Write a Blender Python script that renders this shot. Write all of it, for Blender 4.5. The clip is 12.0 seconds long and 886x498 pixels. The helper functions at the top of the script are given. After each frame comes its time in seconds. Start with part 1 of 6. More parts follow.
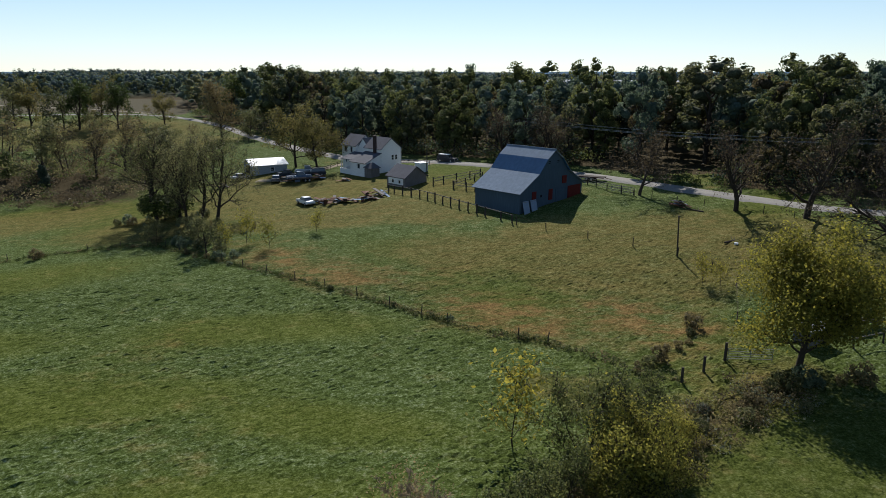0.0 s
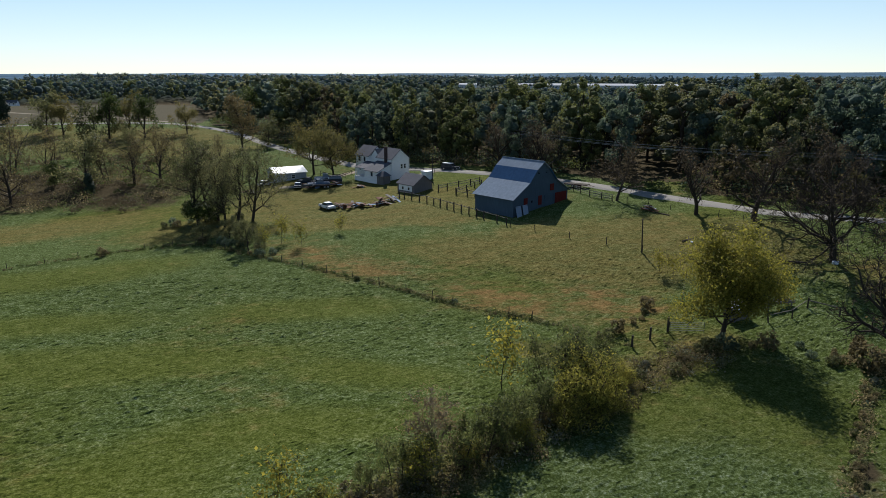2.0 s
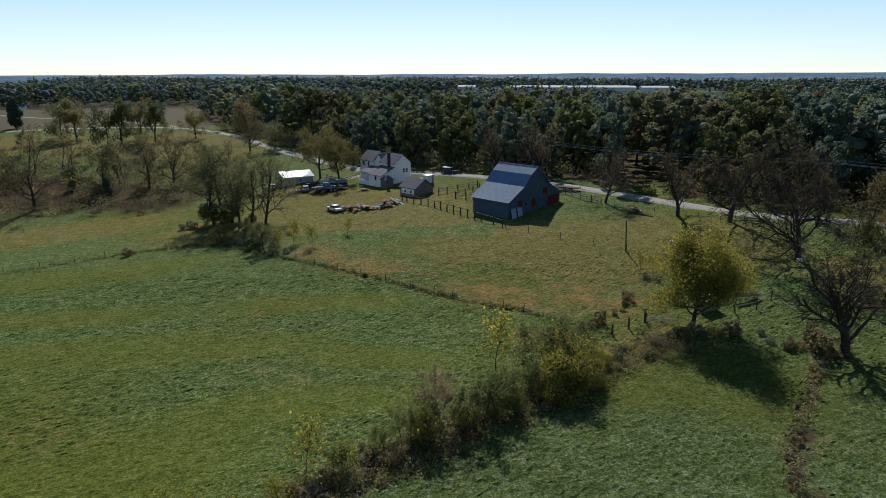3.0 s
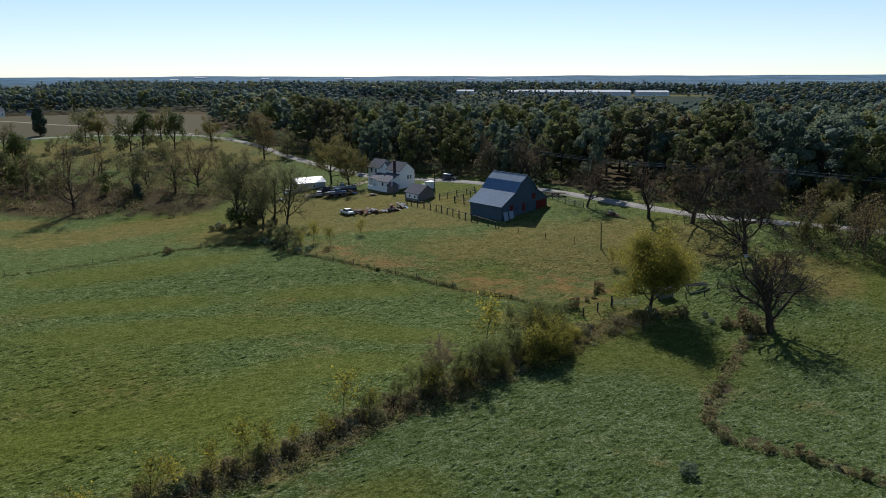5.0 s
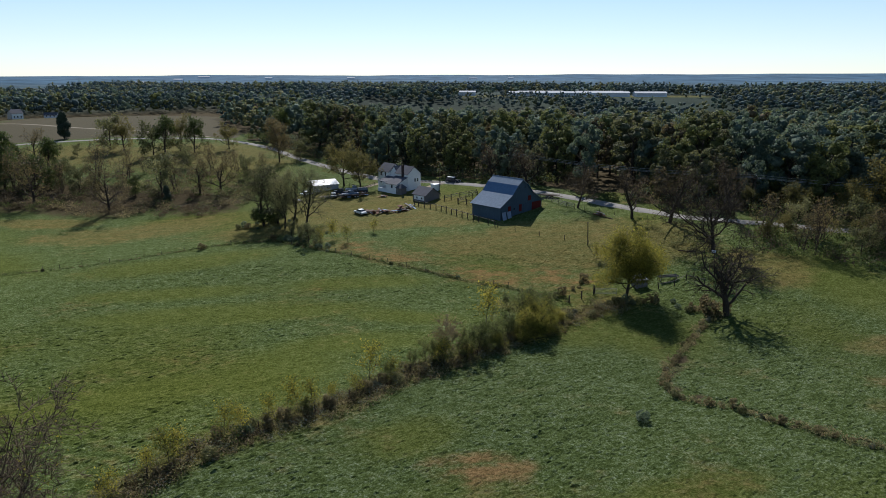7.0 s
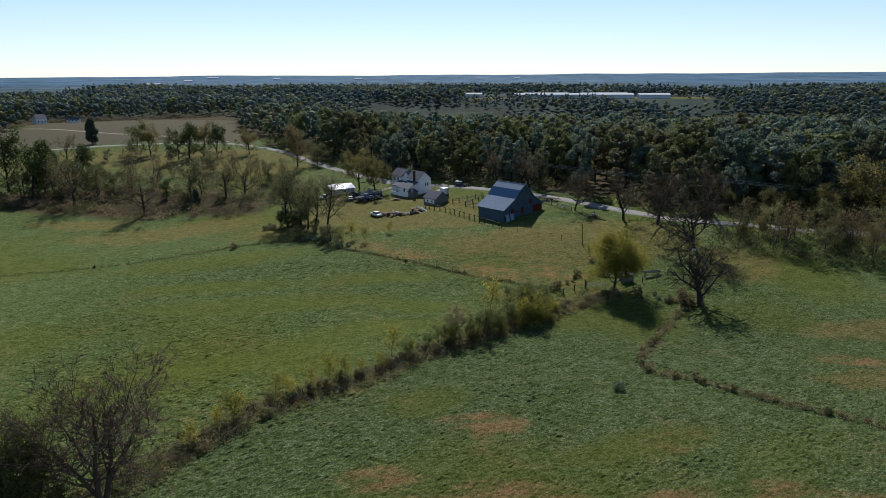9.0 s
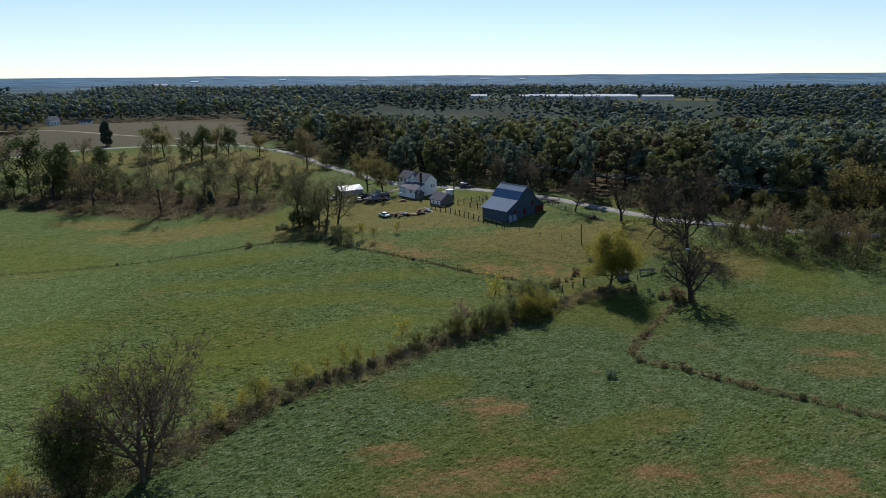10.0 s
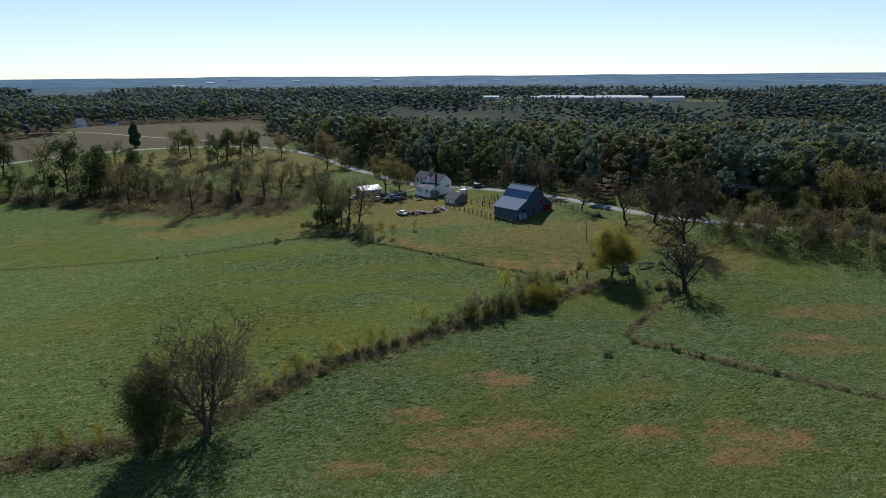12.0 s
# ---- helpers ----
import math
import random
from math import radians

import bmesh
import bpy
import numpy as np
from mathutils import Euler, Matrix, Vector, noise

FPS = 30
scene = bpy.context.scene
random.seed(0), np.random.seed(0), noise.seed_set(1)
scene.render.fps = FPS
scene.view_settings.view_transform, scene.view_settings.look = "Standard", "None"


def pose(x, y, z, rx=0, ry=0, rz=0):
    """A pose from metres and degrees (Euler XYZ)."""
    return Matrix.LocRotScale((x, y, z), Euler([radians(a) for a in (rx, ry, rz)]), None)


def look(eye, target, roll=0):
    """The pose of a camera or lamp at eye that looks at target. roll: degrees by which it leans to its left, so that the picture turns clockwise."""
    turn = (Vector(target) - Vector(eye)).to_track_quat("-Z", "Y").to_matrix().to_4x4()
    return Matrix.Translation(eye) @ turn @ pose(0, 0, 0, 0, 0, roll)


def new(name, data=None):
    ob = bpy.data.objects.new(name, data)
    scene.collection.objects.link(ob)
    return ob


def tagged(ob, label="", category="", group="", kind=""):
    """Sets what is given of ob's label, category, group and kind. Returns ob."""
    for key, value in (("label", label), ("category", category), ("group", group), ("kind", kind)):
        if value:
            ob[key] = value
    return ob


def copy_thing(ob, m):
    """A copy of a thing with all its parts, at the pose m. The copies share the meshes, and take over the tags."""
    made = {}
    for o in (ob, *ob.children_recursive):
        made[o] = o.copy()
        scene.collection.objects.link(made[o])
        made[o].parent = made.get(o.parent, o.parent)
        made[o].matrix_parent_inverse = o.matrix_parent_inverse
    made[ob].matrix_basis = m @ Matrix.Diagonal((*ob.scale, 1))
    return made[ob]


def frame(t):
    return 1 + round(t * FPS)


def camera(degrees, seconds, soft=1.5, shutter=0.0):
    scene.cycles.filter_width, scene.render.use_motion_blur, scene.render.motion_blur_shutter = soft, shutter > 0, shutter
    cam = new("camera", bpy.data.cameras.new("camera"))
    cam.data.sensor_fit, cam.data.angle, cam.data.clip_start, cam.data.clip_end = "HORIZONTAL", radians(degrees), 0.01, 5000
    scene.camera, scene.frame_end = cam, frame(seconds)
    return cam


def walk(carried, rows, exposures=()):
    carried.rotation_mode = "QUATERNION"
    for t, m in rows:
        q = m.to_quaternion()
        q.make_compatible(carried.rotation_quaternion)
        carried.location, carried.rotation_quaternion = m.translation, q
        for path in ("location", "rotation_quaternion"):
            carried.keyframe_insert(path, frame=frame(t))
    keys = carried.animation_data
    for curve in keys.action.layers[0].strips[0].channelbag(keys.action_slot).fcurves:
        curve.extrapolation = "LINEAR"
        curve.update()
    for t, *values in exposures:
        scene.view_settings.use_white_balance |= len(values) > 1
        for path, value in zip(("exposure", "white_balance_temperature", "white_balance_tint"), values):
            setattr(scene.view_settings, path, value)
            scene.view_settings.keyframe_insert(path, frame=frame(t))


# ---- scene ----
cam = camera(66.6, 12.0, 0.68)
PATH = [
    (0, (-0.364, -0.815, 25.999), (-0.358, 1.12, 25.493), 0.3),
    (0.5, (-0.569, -5.233, 26.813), (-0.562, -3.298, 26.31), 0.3),
    (1, (-0.79, -9.607, 27.811), (-0.783, -7.671, 27.309), 0.2),
    (1.5, (-1.037, -13.956, 28.969), (-1.032, -12.02, 28.465), 0.2),
    (2, (-1.139, -18.272, 30.102), (-1.135, -16.337, 29.598), 0.2),
    (2.5, (-1.302, -22.762, 31.203), (-1.296, -20.826, 30.699), 0.2),
    (3, (-1.367, -27.366, 32.273), (-1.361, -25.43, 31.77), 0.1),
    (5, (-1.819, -45.364, 36.286), (-1.81, -43.427, 35.787), 0.1),
    (5.5, (-1.874, -49.678, 37.305), (-1.864, -47.742, 36.804), 0.1),
    (6, (-2.072, -53.878, 38.2), (-2.062, -51.942, 37.698), 0.1),
    (6.5, (-2.341, -58.058, 39.178), (-2.333, -56.122, 38.675), 0.1),
    (7, (-2.652, -62.157, 40.195), (-2.648, -60.221, 39.691), 0.1),
    (9, (-3.27, -78.666, 44.394), (-3.286, -76.731, 43.888), -0.1),
    (9.5, (-3.336, -82.712, 45.288), (-3.358, -80.777, 44.784), -0.1),
    (10, (-3.415, -86.676, 46.156), (-3.445, -84.741, 45.651), -0.1),
    (10.5, (-3.55, -90.437, 46.815), (-3.587, -88.502, 46.312), -0.1),
    (11, (-3.63, -94.017, 47.488), (-3.676, -92.082, 46.984), -0.1),
    (11.5, (-3.779, -97.285, 48.039), (-3.836, -95.35, 47.536), -0.2),
    (12, (-3.966, -100.392, 48.434), (-4.031, -98.458, 47.929), -0.2),
]
walk(cam, [(t, look(eye, target, roll)) for t, eye, target, roll in PATH],
     [(0, 0.50, 6430, 11), (12, 0.50, 6150, 13)])
HILLS = [
    (50, 95, 42, 1.32),
    (0, 150, 50, 2.56),
    (-20, 95, 28, 0.08),
    (-85, 235, 60, 4.73),
    (-150, 290, 70, 2.89),
    (-60, 120, 40, -1.41),
    (-110, 150, 50, -3.05),
    (90, 60, 60, -1.20),
    (120, 140, 90, 8.09),
    (10, 100, 26, -0.38),
    (45, 50, 30, -3.19),
    (15, 65, 26, -0.44),
    (-80, 40, 60, -2.32),
    (0, 20, 50, 0.44),
    (30, 120, 26, -0.43),
    (-40, 155, 28, -0.15),
    (-250, 380, 130, 8.84),
    (-250, 150, 110, -2.59),
    (60, 75, 22, 2.23),
    (20, 85, 22, -0.27),
    (150, 20, 80, 0.14),
]
LEVEL = 0.44


def zt(x, y):
    """Height of the ground."""
    z = LEVEL
    for bx, by, s, a in HILLS:
        z += a * math.exp(-((x - bx) ** 2 + (y - by) ** 2) / (2 * s * s))
    east = max(0.0, min(1.0, (x + 150) / 90))
    dip = max(0.0, min(1.0, (y - 275) / 220))
    rise = max(0.0, min(1.0, (y - 600) / 220))
    z += 26 * rise * rise * (3 - 2 * rise) * east - 14 * dip * dip * (3 - 2 * dip) * east
    far = max(0.0, min(1.0, (y - 430) / 500))
    z += 12 * far * far * (3 - 2 * far) * (1 - east)
    return z

# ---- light ----
SUN_AZ, SUN_EL = radians(-3), radians(39.5)
world = bpy.data.worlds.new("world")
scene.world = world
world.use_nodes = True
wn = world.node_tree
sky = wn.nodes.new("ShaderNodeTexSky")
sky.sky_type, sky.sun_disc = "NISHITA", False
sky.sun_elevation, sky.sun_rotation = SUN_EL, SUN_AZ
sky.altitude, sky.air_density, sky.dust_density, sky.ozone_density = 800, 0.85, 0.0, 1.8
wn.nodes["Background"].inputs["Strength"].default_value = 0.105
# compresses the sky so that its brightest part stays below white
sky_sum = wn.nodes.new("ShaderNodeVectorMath")
sky_sum.operation, sky_sum.inputs[1].default_value = "ADD", (19.0, 19.0, 19.0)
wn.links.new(sky.outputs[0], sky_sum.inputs[0])
even = wn.nodes.new("ShaderNodeVectorMath")
even.operation = "DIVIDE"
wn.links.new(sky.outputs[0], even.inputs[0])
wn.links.new(sky_sum.outputs[0], even.inputs[1])
level = wn.nodes.new("ShaderNodeVectorMath")
level.operation, level.inputs[1].default_value = "MULTIPLY", (18.2, 19.3, 19.7)
wn.links.new(even.outputs[0], level.inputs[0])
wn.links.new(level.outputs[0], wn.nodes["Background"].inputs["Color"])
sun_data = bpy.data.lights.new("sun", "SUN")
sun_data.energy, sun_data.angle, sun_data.color = 4.8, radians(0.6), (1.0, 0.96, 0.90)
sun = new("sun", sun_data)
sun_way = Vector((math.sin(SUN_AZ) * math.cos(SUN_EL), math.cos(SUN_AZ) * math.cos(SUN_EL), math.sin(SUN_EL)))
sun.matrix_world = look(sun_way * 200, (0, 0, 0))


# ---- materials ----
def material(name, rough=0.8, metal=0.0):
    m = bpy.data.materials.new(name)
    m.use_nodes = True
    b = m.node_tree.nodes["Principled BSDF"]
    b.inputs["Roughness"].default_value, b.inputs["Metallic"].default_value = rough, metal
    return m, m.node_tree, b


def node(nt, kind, **values):
    n = nt.nodes.new(kind)
    for key, v in values.items():
        n.inputs[key].default_value = v
    return n


def noise_tex(nt, scale, detail=4.0, rough=0.55, stretch=(1, 1, 1), object_space=False):
    """Noise at a real-world scale: scale is its waves per metre."""
    if object_space:
        src = nt.nodes.new("ShaderNodeTexCoord").outputs["Object"]
    else:
        src = nt.nodes.new("ShaderNodeNewGeometry").outputs["Position"]
    mp = nt.nodes.new("ShaderNodeMapping")
    mp.inputs["Scale"].default_value = stretch
    nt.links.new(src, mp.inputs["Vector"])
    n = node(nt, "ShaderNodeTexNoise", Scale=scale, Detail=detail, Roughness=rough)
    nt.links.new(mp.outputs[0], n.inputs["Vector"])
    return n.outputs["Fac"]


def ramp(nt, fac, *stops):
    r = nt.nodes.new("ShaderNodeValToRGB")
    el = r.color_ramp.elements
    while len(el) < len(stops):
        el.new(0.5)
    for e, (p, c) in zip(el, stops):
        e.position, e.color = p, (*c, 1)
    nt.links.new(fac, r.inputs[0])
    return r.outputs[0]


def mix(nt, fac, a, b, how="MIX"):
    n = nt.nodes.new("ShaderNodeMix")
    n.data_type, n.blend_type = "RGBA", how
    for value, socket in ((fac, n.inputs[0]), (a, n.inputs[6]), (b, n.inputs[7])):
        if isinstance(value, (int, float)):
            socket.default_value = value
        elif isinstance(value, tuple):
            socket.default_value = (*value, 1)
        else:
            nt.links.new(value, socket)
    return n.outputs[2]


def calc(nt, how, a, b=0.0, c=0.0, clamp=False):
    n = nt.nodes.new("ShaderNodeMath")
    n.operation, n.use_clamp = how, clamp
    for value, socket in zip((a, b, c), n.inputs):
        if isinstance(value, (int, float)):
            socket.default_value = value
        else:
            nt.links.new(value, socket)
    return n.outputs[0]


def bump(nt, bsdf, height, strength, dist):
    n = node(nt, "ShaderNodeBump", Strength=strength, Distance=dist)
    nt.links.new(height, n.inputs["Height"])
    nt.links.new(n.outputs[0], bsdf.inputs["Normal"])


def plain(name, colour, rough=0.8, metal=0.0, vary=0.25, scale=3.0, stretch=(1, 1, 1), relief=0.0, gloss=0.15):
    """A surface of one colour with grain and stains at two scales."""
    m, nt, b = material(name, rough, metal)
    dark = tuple(c * (1 - vary) for c in colour)
    light = tuple(min(1, c * (1 + vary * 0.6)) for c in colour)
    fine = noise_tex(nt, scale, 5, 0.6, stretch, True)
    col = ramp(nt, fine, (0.3, dark), (0.7, light))
    big = noise_tex(nt, scale * 0.13, 3, 0.5, (1, 1, 1), True)
    col = mix(nt, ramp(nt, big, (0.35, (0.45,) * 3), (0.7, (0.0,) * 3)), col, tuple(c * (1 - vary * 1.3) for c in colour))
    b.inputs["Specular IOR Level"].default_value = gloss
    nt.links.new(col, b.inputs["Base Color"])
    if relief:
        bump(nt, b, fine, 0.6, relief)
    return m


def leaf_material(name, low, mid, high, glow=0.35, gloss=0.12):
    """Leaves: each clump its own tint, light coming through them."""
    m, nt, b = material(name, 0.6)
    geo = nt.nodes.new("ShaderNodeNewGeometry")
    info = nt.nodes.new("ShaderNodeObjectInfo")
    f = calc(nt, "ADD", calc(nt, "MULTIPLY", geo.outputs["Random Per Island"], 0.55), calc(nt, "MULTIPLY", info.outputs["Random"], 0.45))
    col = ramp(nt, f, (0.12, low), (0.5, mid), (0.92, high))
    nt.links.new(col, b.inputs["Base Color"])
    b.inputs["Specular IOR Level"].default_value = gloss
    tr = nt.nodes.new("ShaderNodeBsdfTranslucent")
    nt.links.new(col, tr.inputs["Color"])
    mx = nt.nodes.new("ShaderNodeMixShader")
    mx.inputs[0].default_value = glow
    nt.links.new(b.outputs[0], mx.inputs[1])
    nt.links.new(tr.outputs[0], mx.inputs[2])
    nt.links.new(mx.outputs[0], nt.nodes["Material Output"].inputs["Surface"])
    return m


def ground_material():
    m, nt, b = material("pasture", 0.95)
    b.inputs["Specular IOR Level"].default_value = 0.02

    def attr(name):
        a = nt.nodes.new("ShaderNodeAttribute")
        a.attribute_name = name
        return a.outputs["Fac"]

    tuft = noise_tex(nt, 5.4, 4, 0.72, (1, 1, 1))
    clump = noise_tex(nt, 0.55, 4, 0.6, (0.9, 1.1, 1))
    patch = noise_tex(nt, 0.06, 4, 0.55)
    wide = noise_tex(nt, 0.02, 3, 0.5)
    cells = node(nt, "ShaderNodeTexVoronoi", Scale=2.3)
    shift = nt.nodes.new("ShaderNodeMapping")
    shift.inputs["Scale"].default_value = (1, 1, 1)
    nt.links.new(nt.nodes.new("ShaderNodeNewGeometry").outputs["Position"], shift.inputs["Vector"])
    nt.links.new(shift.outputs[0], cells.inputs["Vector"])
    leafy = nt.nodes.new("ShaderNodeSeparateColor")
    nt.links.new(cells.outputs["Color"], leafy.inputs[0])
    dome = calc(nt, "SUBTRACT", 0.75, cells.outputs["Distance"])
    rosette = calc(nt, "ADD", calc(nt, "MULTIPLY", calc(nt, "SUBTRACT", leafy.outputs[0], 0.5), 0.06), calc(nt, "MULTIPLY", calc(nt, "SUBTRACT", dome, 0.36), 0.10))
    grain = calc(nt, "ADD", rosette, calc(nt, "ADD", calc(nt, "MULTIPLY", tuft, 0.66), calc(nt, "ADD", calc(nt, "MULTIPLY", clump, 0.16), 0.085)))
    weeds = ramp(nt, grain, (0.38, (0.024, 0.036, 0.007)), (0.49, (0.056, 0.080, 0.020)), (0.585, (0.130, 0.162, 0.078)), (0.67, (0.245, 0.285, 0.180)))
    mown = ramp(nt, grain, (0.38, (0.030, 0.042, 0.006)), (0.5, (0.070, 0.084, 0.014)), (0.63, (0.122, 0.134, 0.034)))
    straw = ramp(nt, grain, (0.38, (0.050, 0.043, 0.012)), (0.5, (0.118, 0.097, 0.030)), (0.63, (0.200, 0.165, 0.064)))
    rust = ramp(nt, grain, (0.38, (0.062, 0.043, 0.014)), (0.5, (0.152, 0.096, 0.036)), (0.64, (0.245, 0.160, 0.066)))
    soil = ramp(nt, grain, (0.3, (0.050, 0.045, 0.028)), (0.7, (0.094, 0.084, 0.056)))
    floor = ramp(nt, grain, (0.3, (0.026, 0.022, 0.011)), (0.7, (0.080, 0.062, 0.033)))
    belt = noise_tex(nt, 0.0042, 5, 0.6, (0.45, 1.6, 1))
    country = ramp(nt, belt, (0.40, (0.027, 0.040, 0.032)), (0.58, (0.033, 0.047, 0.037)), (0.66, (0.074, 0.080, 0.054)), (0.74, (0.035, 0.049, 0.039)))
    # far land is coloured blue here to paint in the hazy air
    hazed_land = ramp(nt, belt, (0.38, (0.048, 0.094, 0.142)), (0.54, (0.056, 0.106, 0.160)), (0.63, (0.088, 0.138, 0.180)), (0.7, (0.054, 0.102, 0.154)))
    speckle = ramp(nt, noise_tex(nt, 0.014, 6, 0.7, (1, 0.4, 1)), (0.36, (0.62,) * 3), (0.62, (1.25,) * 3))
    distance = mix(nt, 1.0, mix(nt, attr("far_haze"), country, hazed_land), speckle, "MULTIPLY")

    def mask(name, soft=0.30, ragged=1.5):
        wob = calc(nt, "MULTIPLY", calc(nt, "SUBTRACT", calc(nt, "ADD", calc(nt, "MULTIPLY", patch, 0.6), calc(nt, "MULTIPLY", clump, 0.4)), 0.5), ragged)
        n = nt.nodes.new("ShaderNodeMapRange")
        n.interpolation_type = "SMOOTHSTEP"
        n.inputs["From Min"].default_value, n.inputs["From Max"].default_value = 0.5 - soft, 0.5 + soft
        nt.links.new(calc(nt, "ADD", attr(name), wob), n.inputs["Value"])
        return n.outputs[0]

    col = mix(nt, ramp(nt, wide, (0.50, (0,) * 3), (0.64, (0.75,) * 3)), weeds, mown)
    col = mix(nt, calc(nt, "MULTIPLY", mask("mown", 0.5), 0.75), col, mown)
    wisp = ramp(nt, noise_tex(nt, 0.34, 5, 0.68, (0.7, 1.5, 1)), (0.40, (0.12,) * 3), (0.58, (0.95,) * 3))
    col = mix(nt, calc(nt, "MULTIPLY", mask("straw", 0.42, 2.4), calc(nt, "ADD", calc(nt, "MULTIPLY", wisp, 0.35), 0.5)), col, straw)
    col = mix(nt, calc(nt, "MULTIPLY", mask("rust", 0.48, 2.6), wisp), col, rust)
    col = mix(nt, mask("soil", 0.12), col, soil)
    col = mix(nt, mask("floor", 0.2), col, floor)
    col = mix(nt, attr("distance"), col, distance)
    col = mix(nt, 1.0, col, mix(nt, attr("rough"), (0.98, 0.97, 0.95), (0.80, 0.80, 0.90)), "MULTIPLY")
    nt.links.new(col, b.inputs["Base Color"])
    bump(nt, b, grain, 0.9, 0.13)
    return m


def leaf_mass(name, low, mid, high, relief=1.2):
    """The shaded inner mass of a leafy crown, broken up by leaf clumps."""
    m, nt, b = material(name, 0.85)
    b.inputs["Specular IOR Level"].default_value = 0.05
    n = noise_tex(nt, 1.3, 5, 0.75)
    isl = nt.nodes.new("ShaderNodeNewGeometry").outputs["Random Per Island"]
    f = calc(nt, "ADD", n, calc(nt, "MULTIPLY", calc(nt, "SUBTRACT", isl, 0.5), 0.25))
    nt.links.new(ramp(nt, f, (0.38, low), (0.52, mid), (0.66, high)), b.inputs["Base Color"])
    if relief:
        bump(nt, b, n, 1.0, relief)
    return m


GROUND = ground_material()
GRAVEL = plain("gravel", (0.21, 0.20, 0.18), 0.95, 0, 0.22, 4.0, (1, 1, 1), 0.01)
BARK = plain("bark", (0.050, 0.040, 0.030), 0.95, 0, 0.45, 6.0, (1, 1, 0.3), 0.02)
TWIG_TAN = plain("tan_bark", (0.25, 0.19, 0.12), 0.95, 0, 0.3, 6.0)
BARK_WARM = plain("warm_bark", (0.105, 0.076, 0.052), 0.95, 0, 0.4, 6.0, (1, 1, 0.3), 0.02)
BARK_GREY = plain("grey_bark", (0.070, 0.055, 0.042), 0.95, 0, 0.4, 6.0, (1, 1, 0.3), 0.02)
# extra blue is painted in for hazy woods; near shrubs share it
LEAF_DARK = leaf_material("dark_leaves", (0.056, 0.084, 0.055), (0.100, 0.136, 0.084), (0.160, 0.196, 0.118), 0.55)
LEAF_GREEN = leaf_material("deep_green_leaves", (0.022, 0.036, 0.009), (0.050, 0.072, 0.018), (0.115, 0.135, 0.040), 0.45)
LEAF_MOSS = leaf_material("mossy_leaves", (0.058, 0.070, 0.022), (0.115, 0.130, 0.040), (0.205, 0.212, 0.070), 0.5)
LEAF_OLIVE = leaf_material("olive_leaves", (0.050, 0.058, 0.022), (0.108, 0.114, 0.046), (0.225, 0.212, 0.090), 0.5)
LEAF_YELLOW = leaf_material("yellow_leaves", (0.080, 0.088, 0.018), (0.205, 0.190, 0.032), (0.390, 0.330, 0.056), 0.55)
LEAF_LIME = leaf_material("lime_leaves", (0.090, 0.098, 0.020), (0.205, 0.198, 0.038), (0.345, 0.305, 0.060), 0.55)
LEAF_RUST = leaf_material("rusty_leaves", (0.075, 0.064, 0.028), (0.130, 0.105, 0.045), (0.195, 0.145, 0.062), 0.45)
LEAF_AMBER = leaf_material("amber_leaves", (0.062, 0.064, 0.020), (0.130, 0.116, 0.036), (0.225, 0.185, 0.060), 0.5)
LEAF_CEDAR = leaf_material("cedar_needles", (0.018, 0.030, 0.020), (0.030, 0.046, 0.028), (0.050, 0.066, 0.042), 0.2)
LEAF_PALE = leaf_material("pale_leaves", (0.075, 0.088, 0.050), (0.120, 0.130, 0.085), (0.190, 0.190, 0.138))
BRUSH_BROWN = leaf_material("dry_brush", (0.078, 0.066, 0.032), (0.146, 0.120, 0.058), (0.235, 0.196, 0.100), 0.6)
BRUSH_DARK = leaf_material("dark_brush", (0.038, 0.030, 0.018), (0.078, 0.060, 0.034), (0.135, 0.105, 0.060), 0.4)
# bluer than the leaves themselves: hazy air painted into the far woods
LEAF_HAZED = leaf_material("hazed_leaves", (0.040, 0.061, 0.060), (0.058, 0.084, 0.080), (0.082, 0.110, 0.100), 0.4, 0.03)
LEAF_TAN = leaf_material("tan_twigs", (0.180, 0.130, 0.060), (0.260, 0.195, 0.095), (0.340, 0.260, 0.140), 0.55)
MASS = {
    # blue raised in this mass as well, painting in hazy air
    "dark_leaves": leaf_mass("dark_leaf_mass", (0.064, 0.095, 0.075), (0.104, 0.142, 0.106), (0.152, 0.188, 0.132)),
    "mossy_leaves": leaf_mass("mossy_leaf_mass", (0.066, 0.077, 0.028), (0.122, 0.135, 0.050), (0.195, 0.203, 0.078)),
    "olive_leaves": leaf_mass("olive_leaf_mass", (0.062, 0.072, 0.042), (0.115, 0.126, 0.070), (0.200, 0.190, 0.084)),
    "rusty_leaves": leaf_mass("rusty_leaf_mass", (0.050, 0.042, 0.025), (0.105, 0.086, 0.050), (0.170, 0.132, 0.076)),
    "cedar_needles": leaf_mass("cedar_mass", (0.012, 0.020, 0.013), (0.028, 0.040, 0.025), (0.055, 0.070, 0.045)),
    "yellow_leaves": leaf_mass("yellow_leaf_mass", (0.045, 0.048, 0.008), (0.110, 0.105, 0.016), (0.210, 0.185, 0.028)),
    "amber_leaves": leaf_mass("amber_leaf_mass", (0.040, 0.038, 0.010), (0.100, 0.085, 0.022), (0.185, 0.145, 0.036)),
    # the far crowns carry the same painted hazy blue
    "hazed_leaves": leaf_mass("hazed_leaf_mass", (0.044, 0.066, 0.066), (0.060, 0.087, 0.084), (0.080, 0.108, 0.100), 0.4),
}


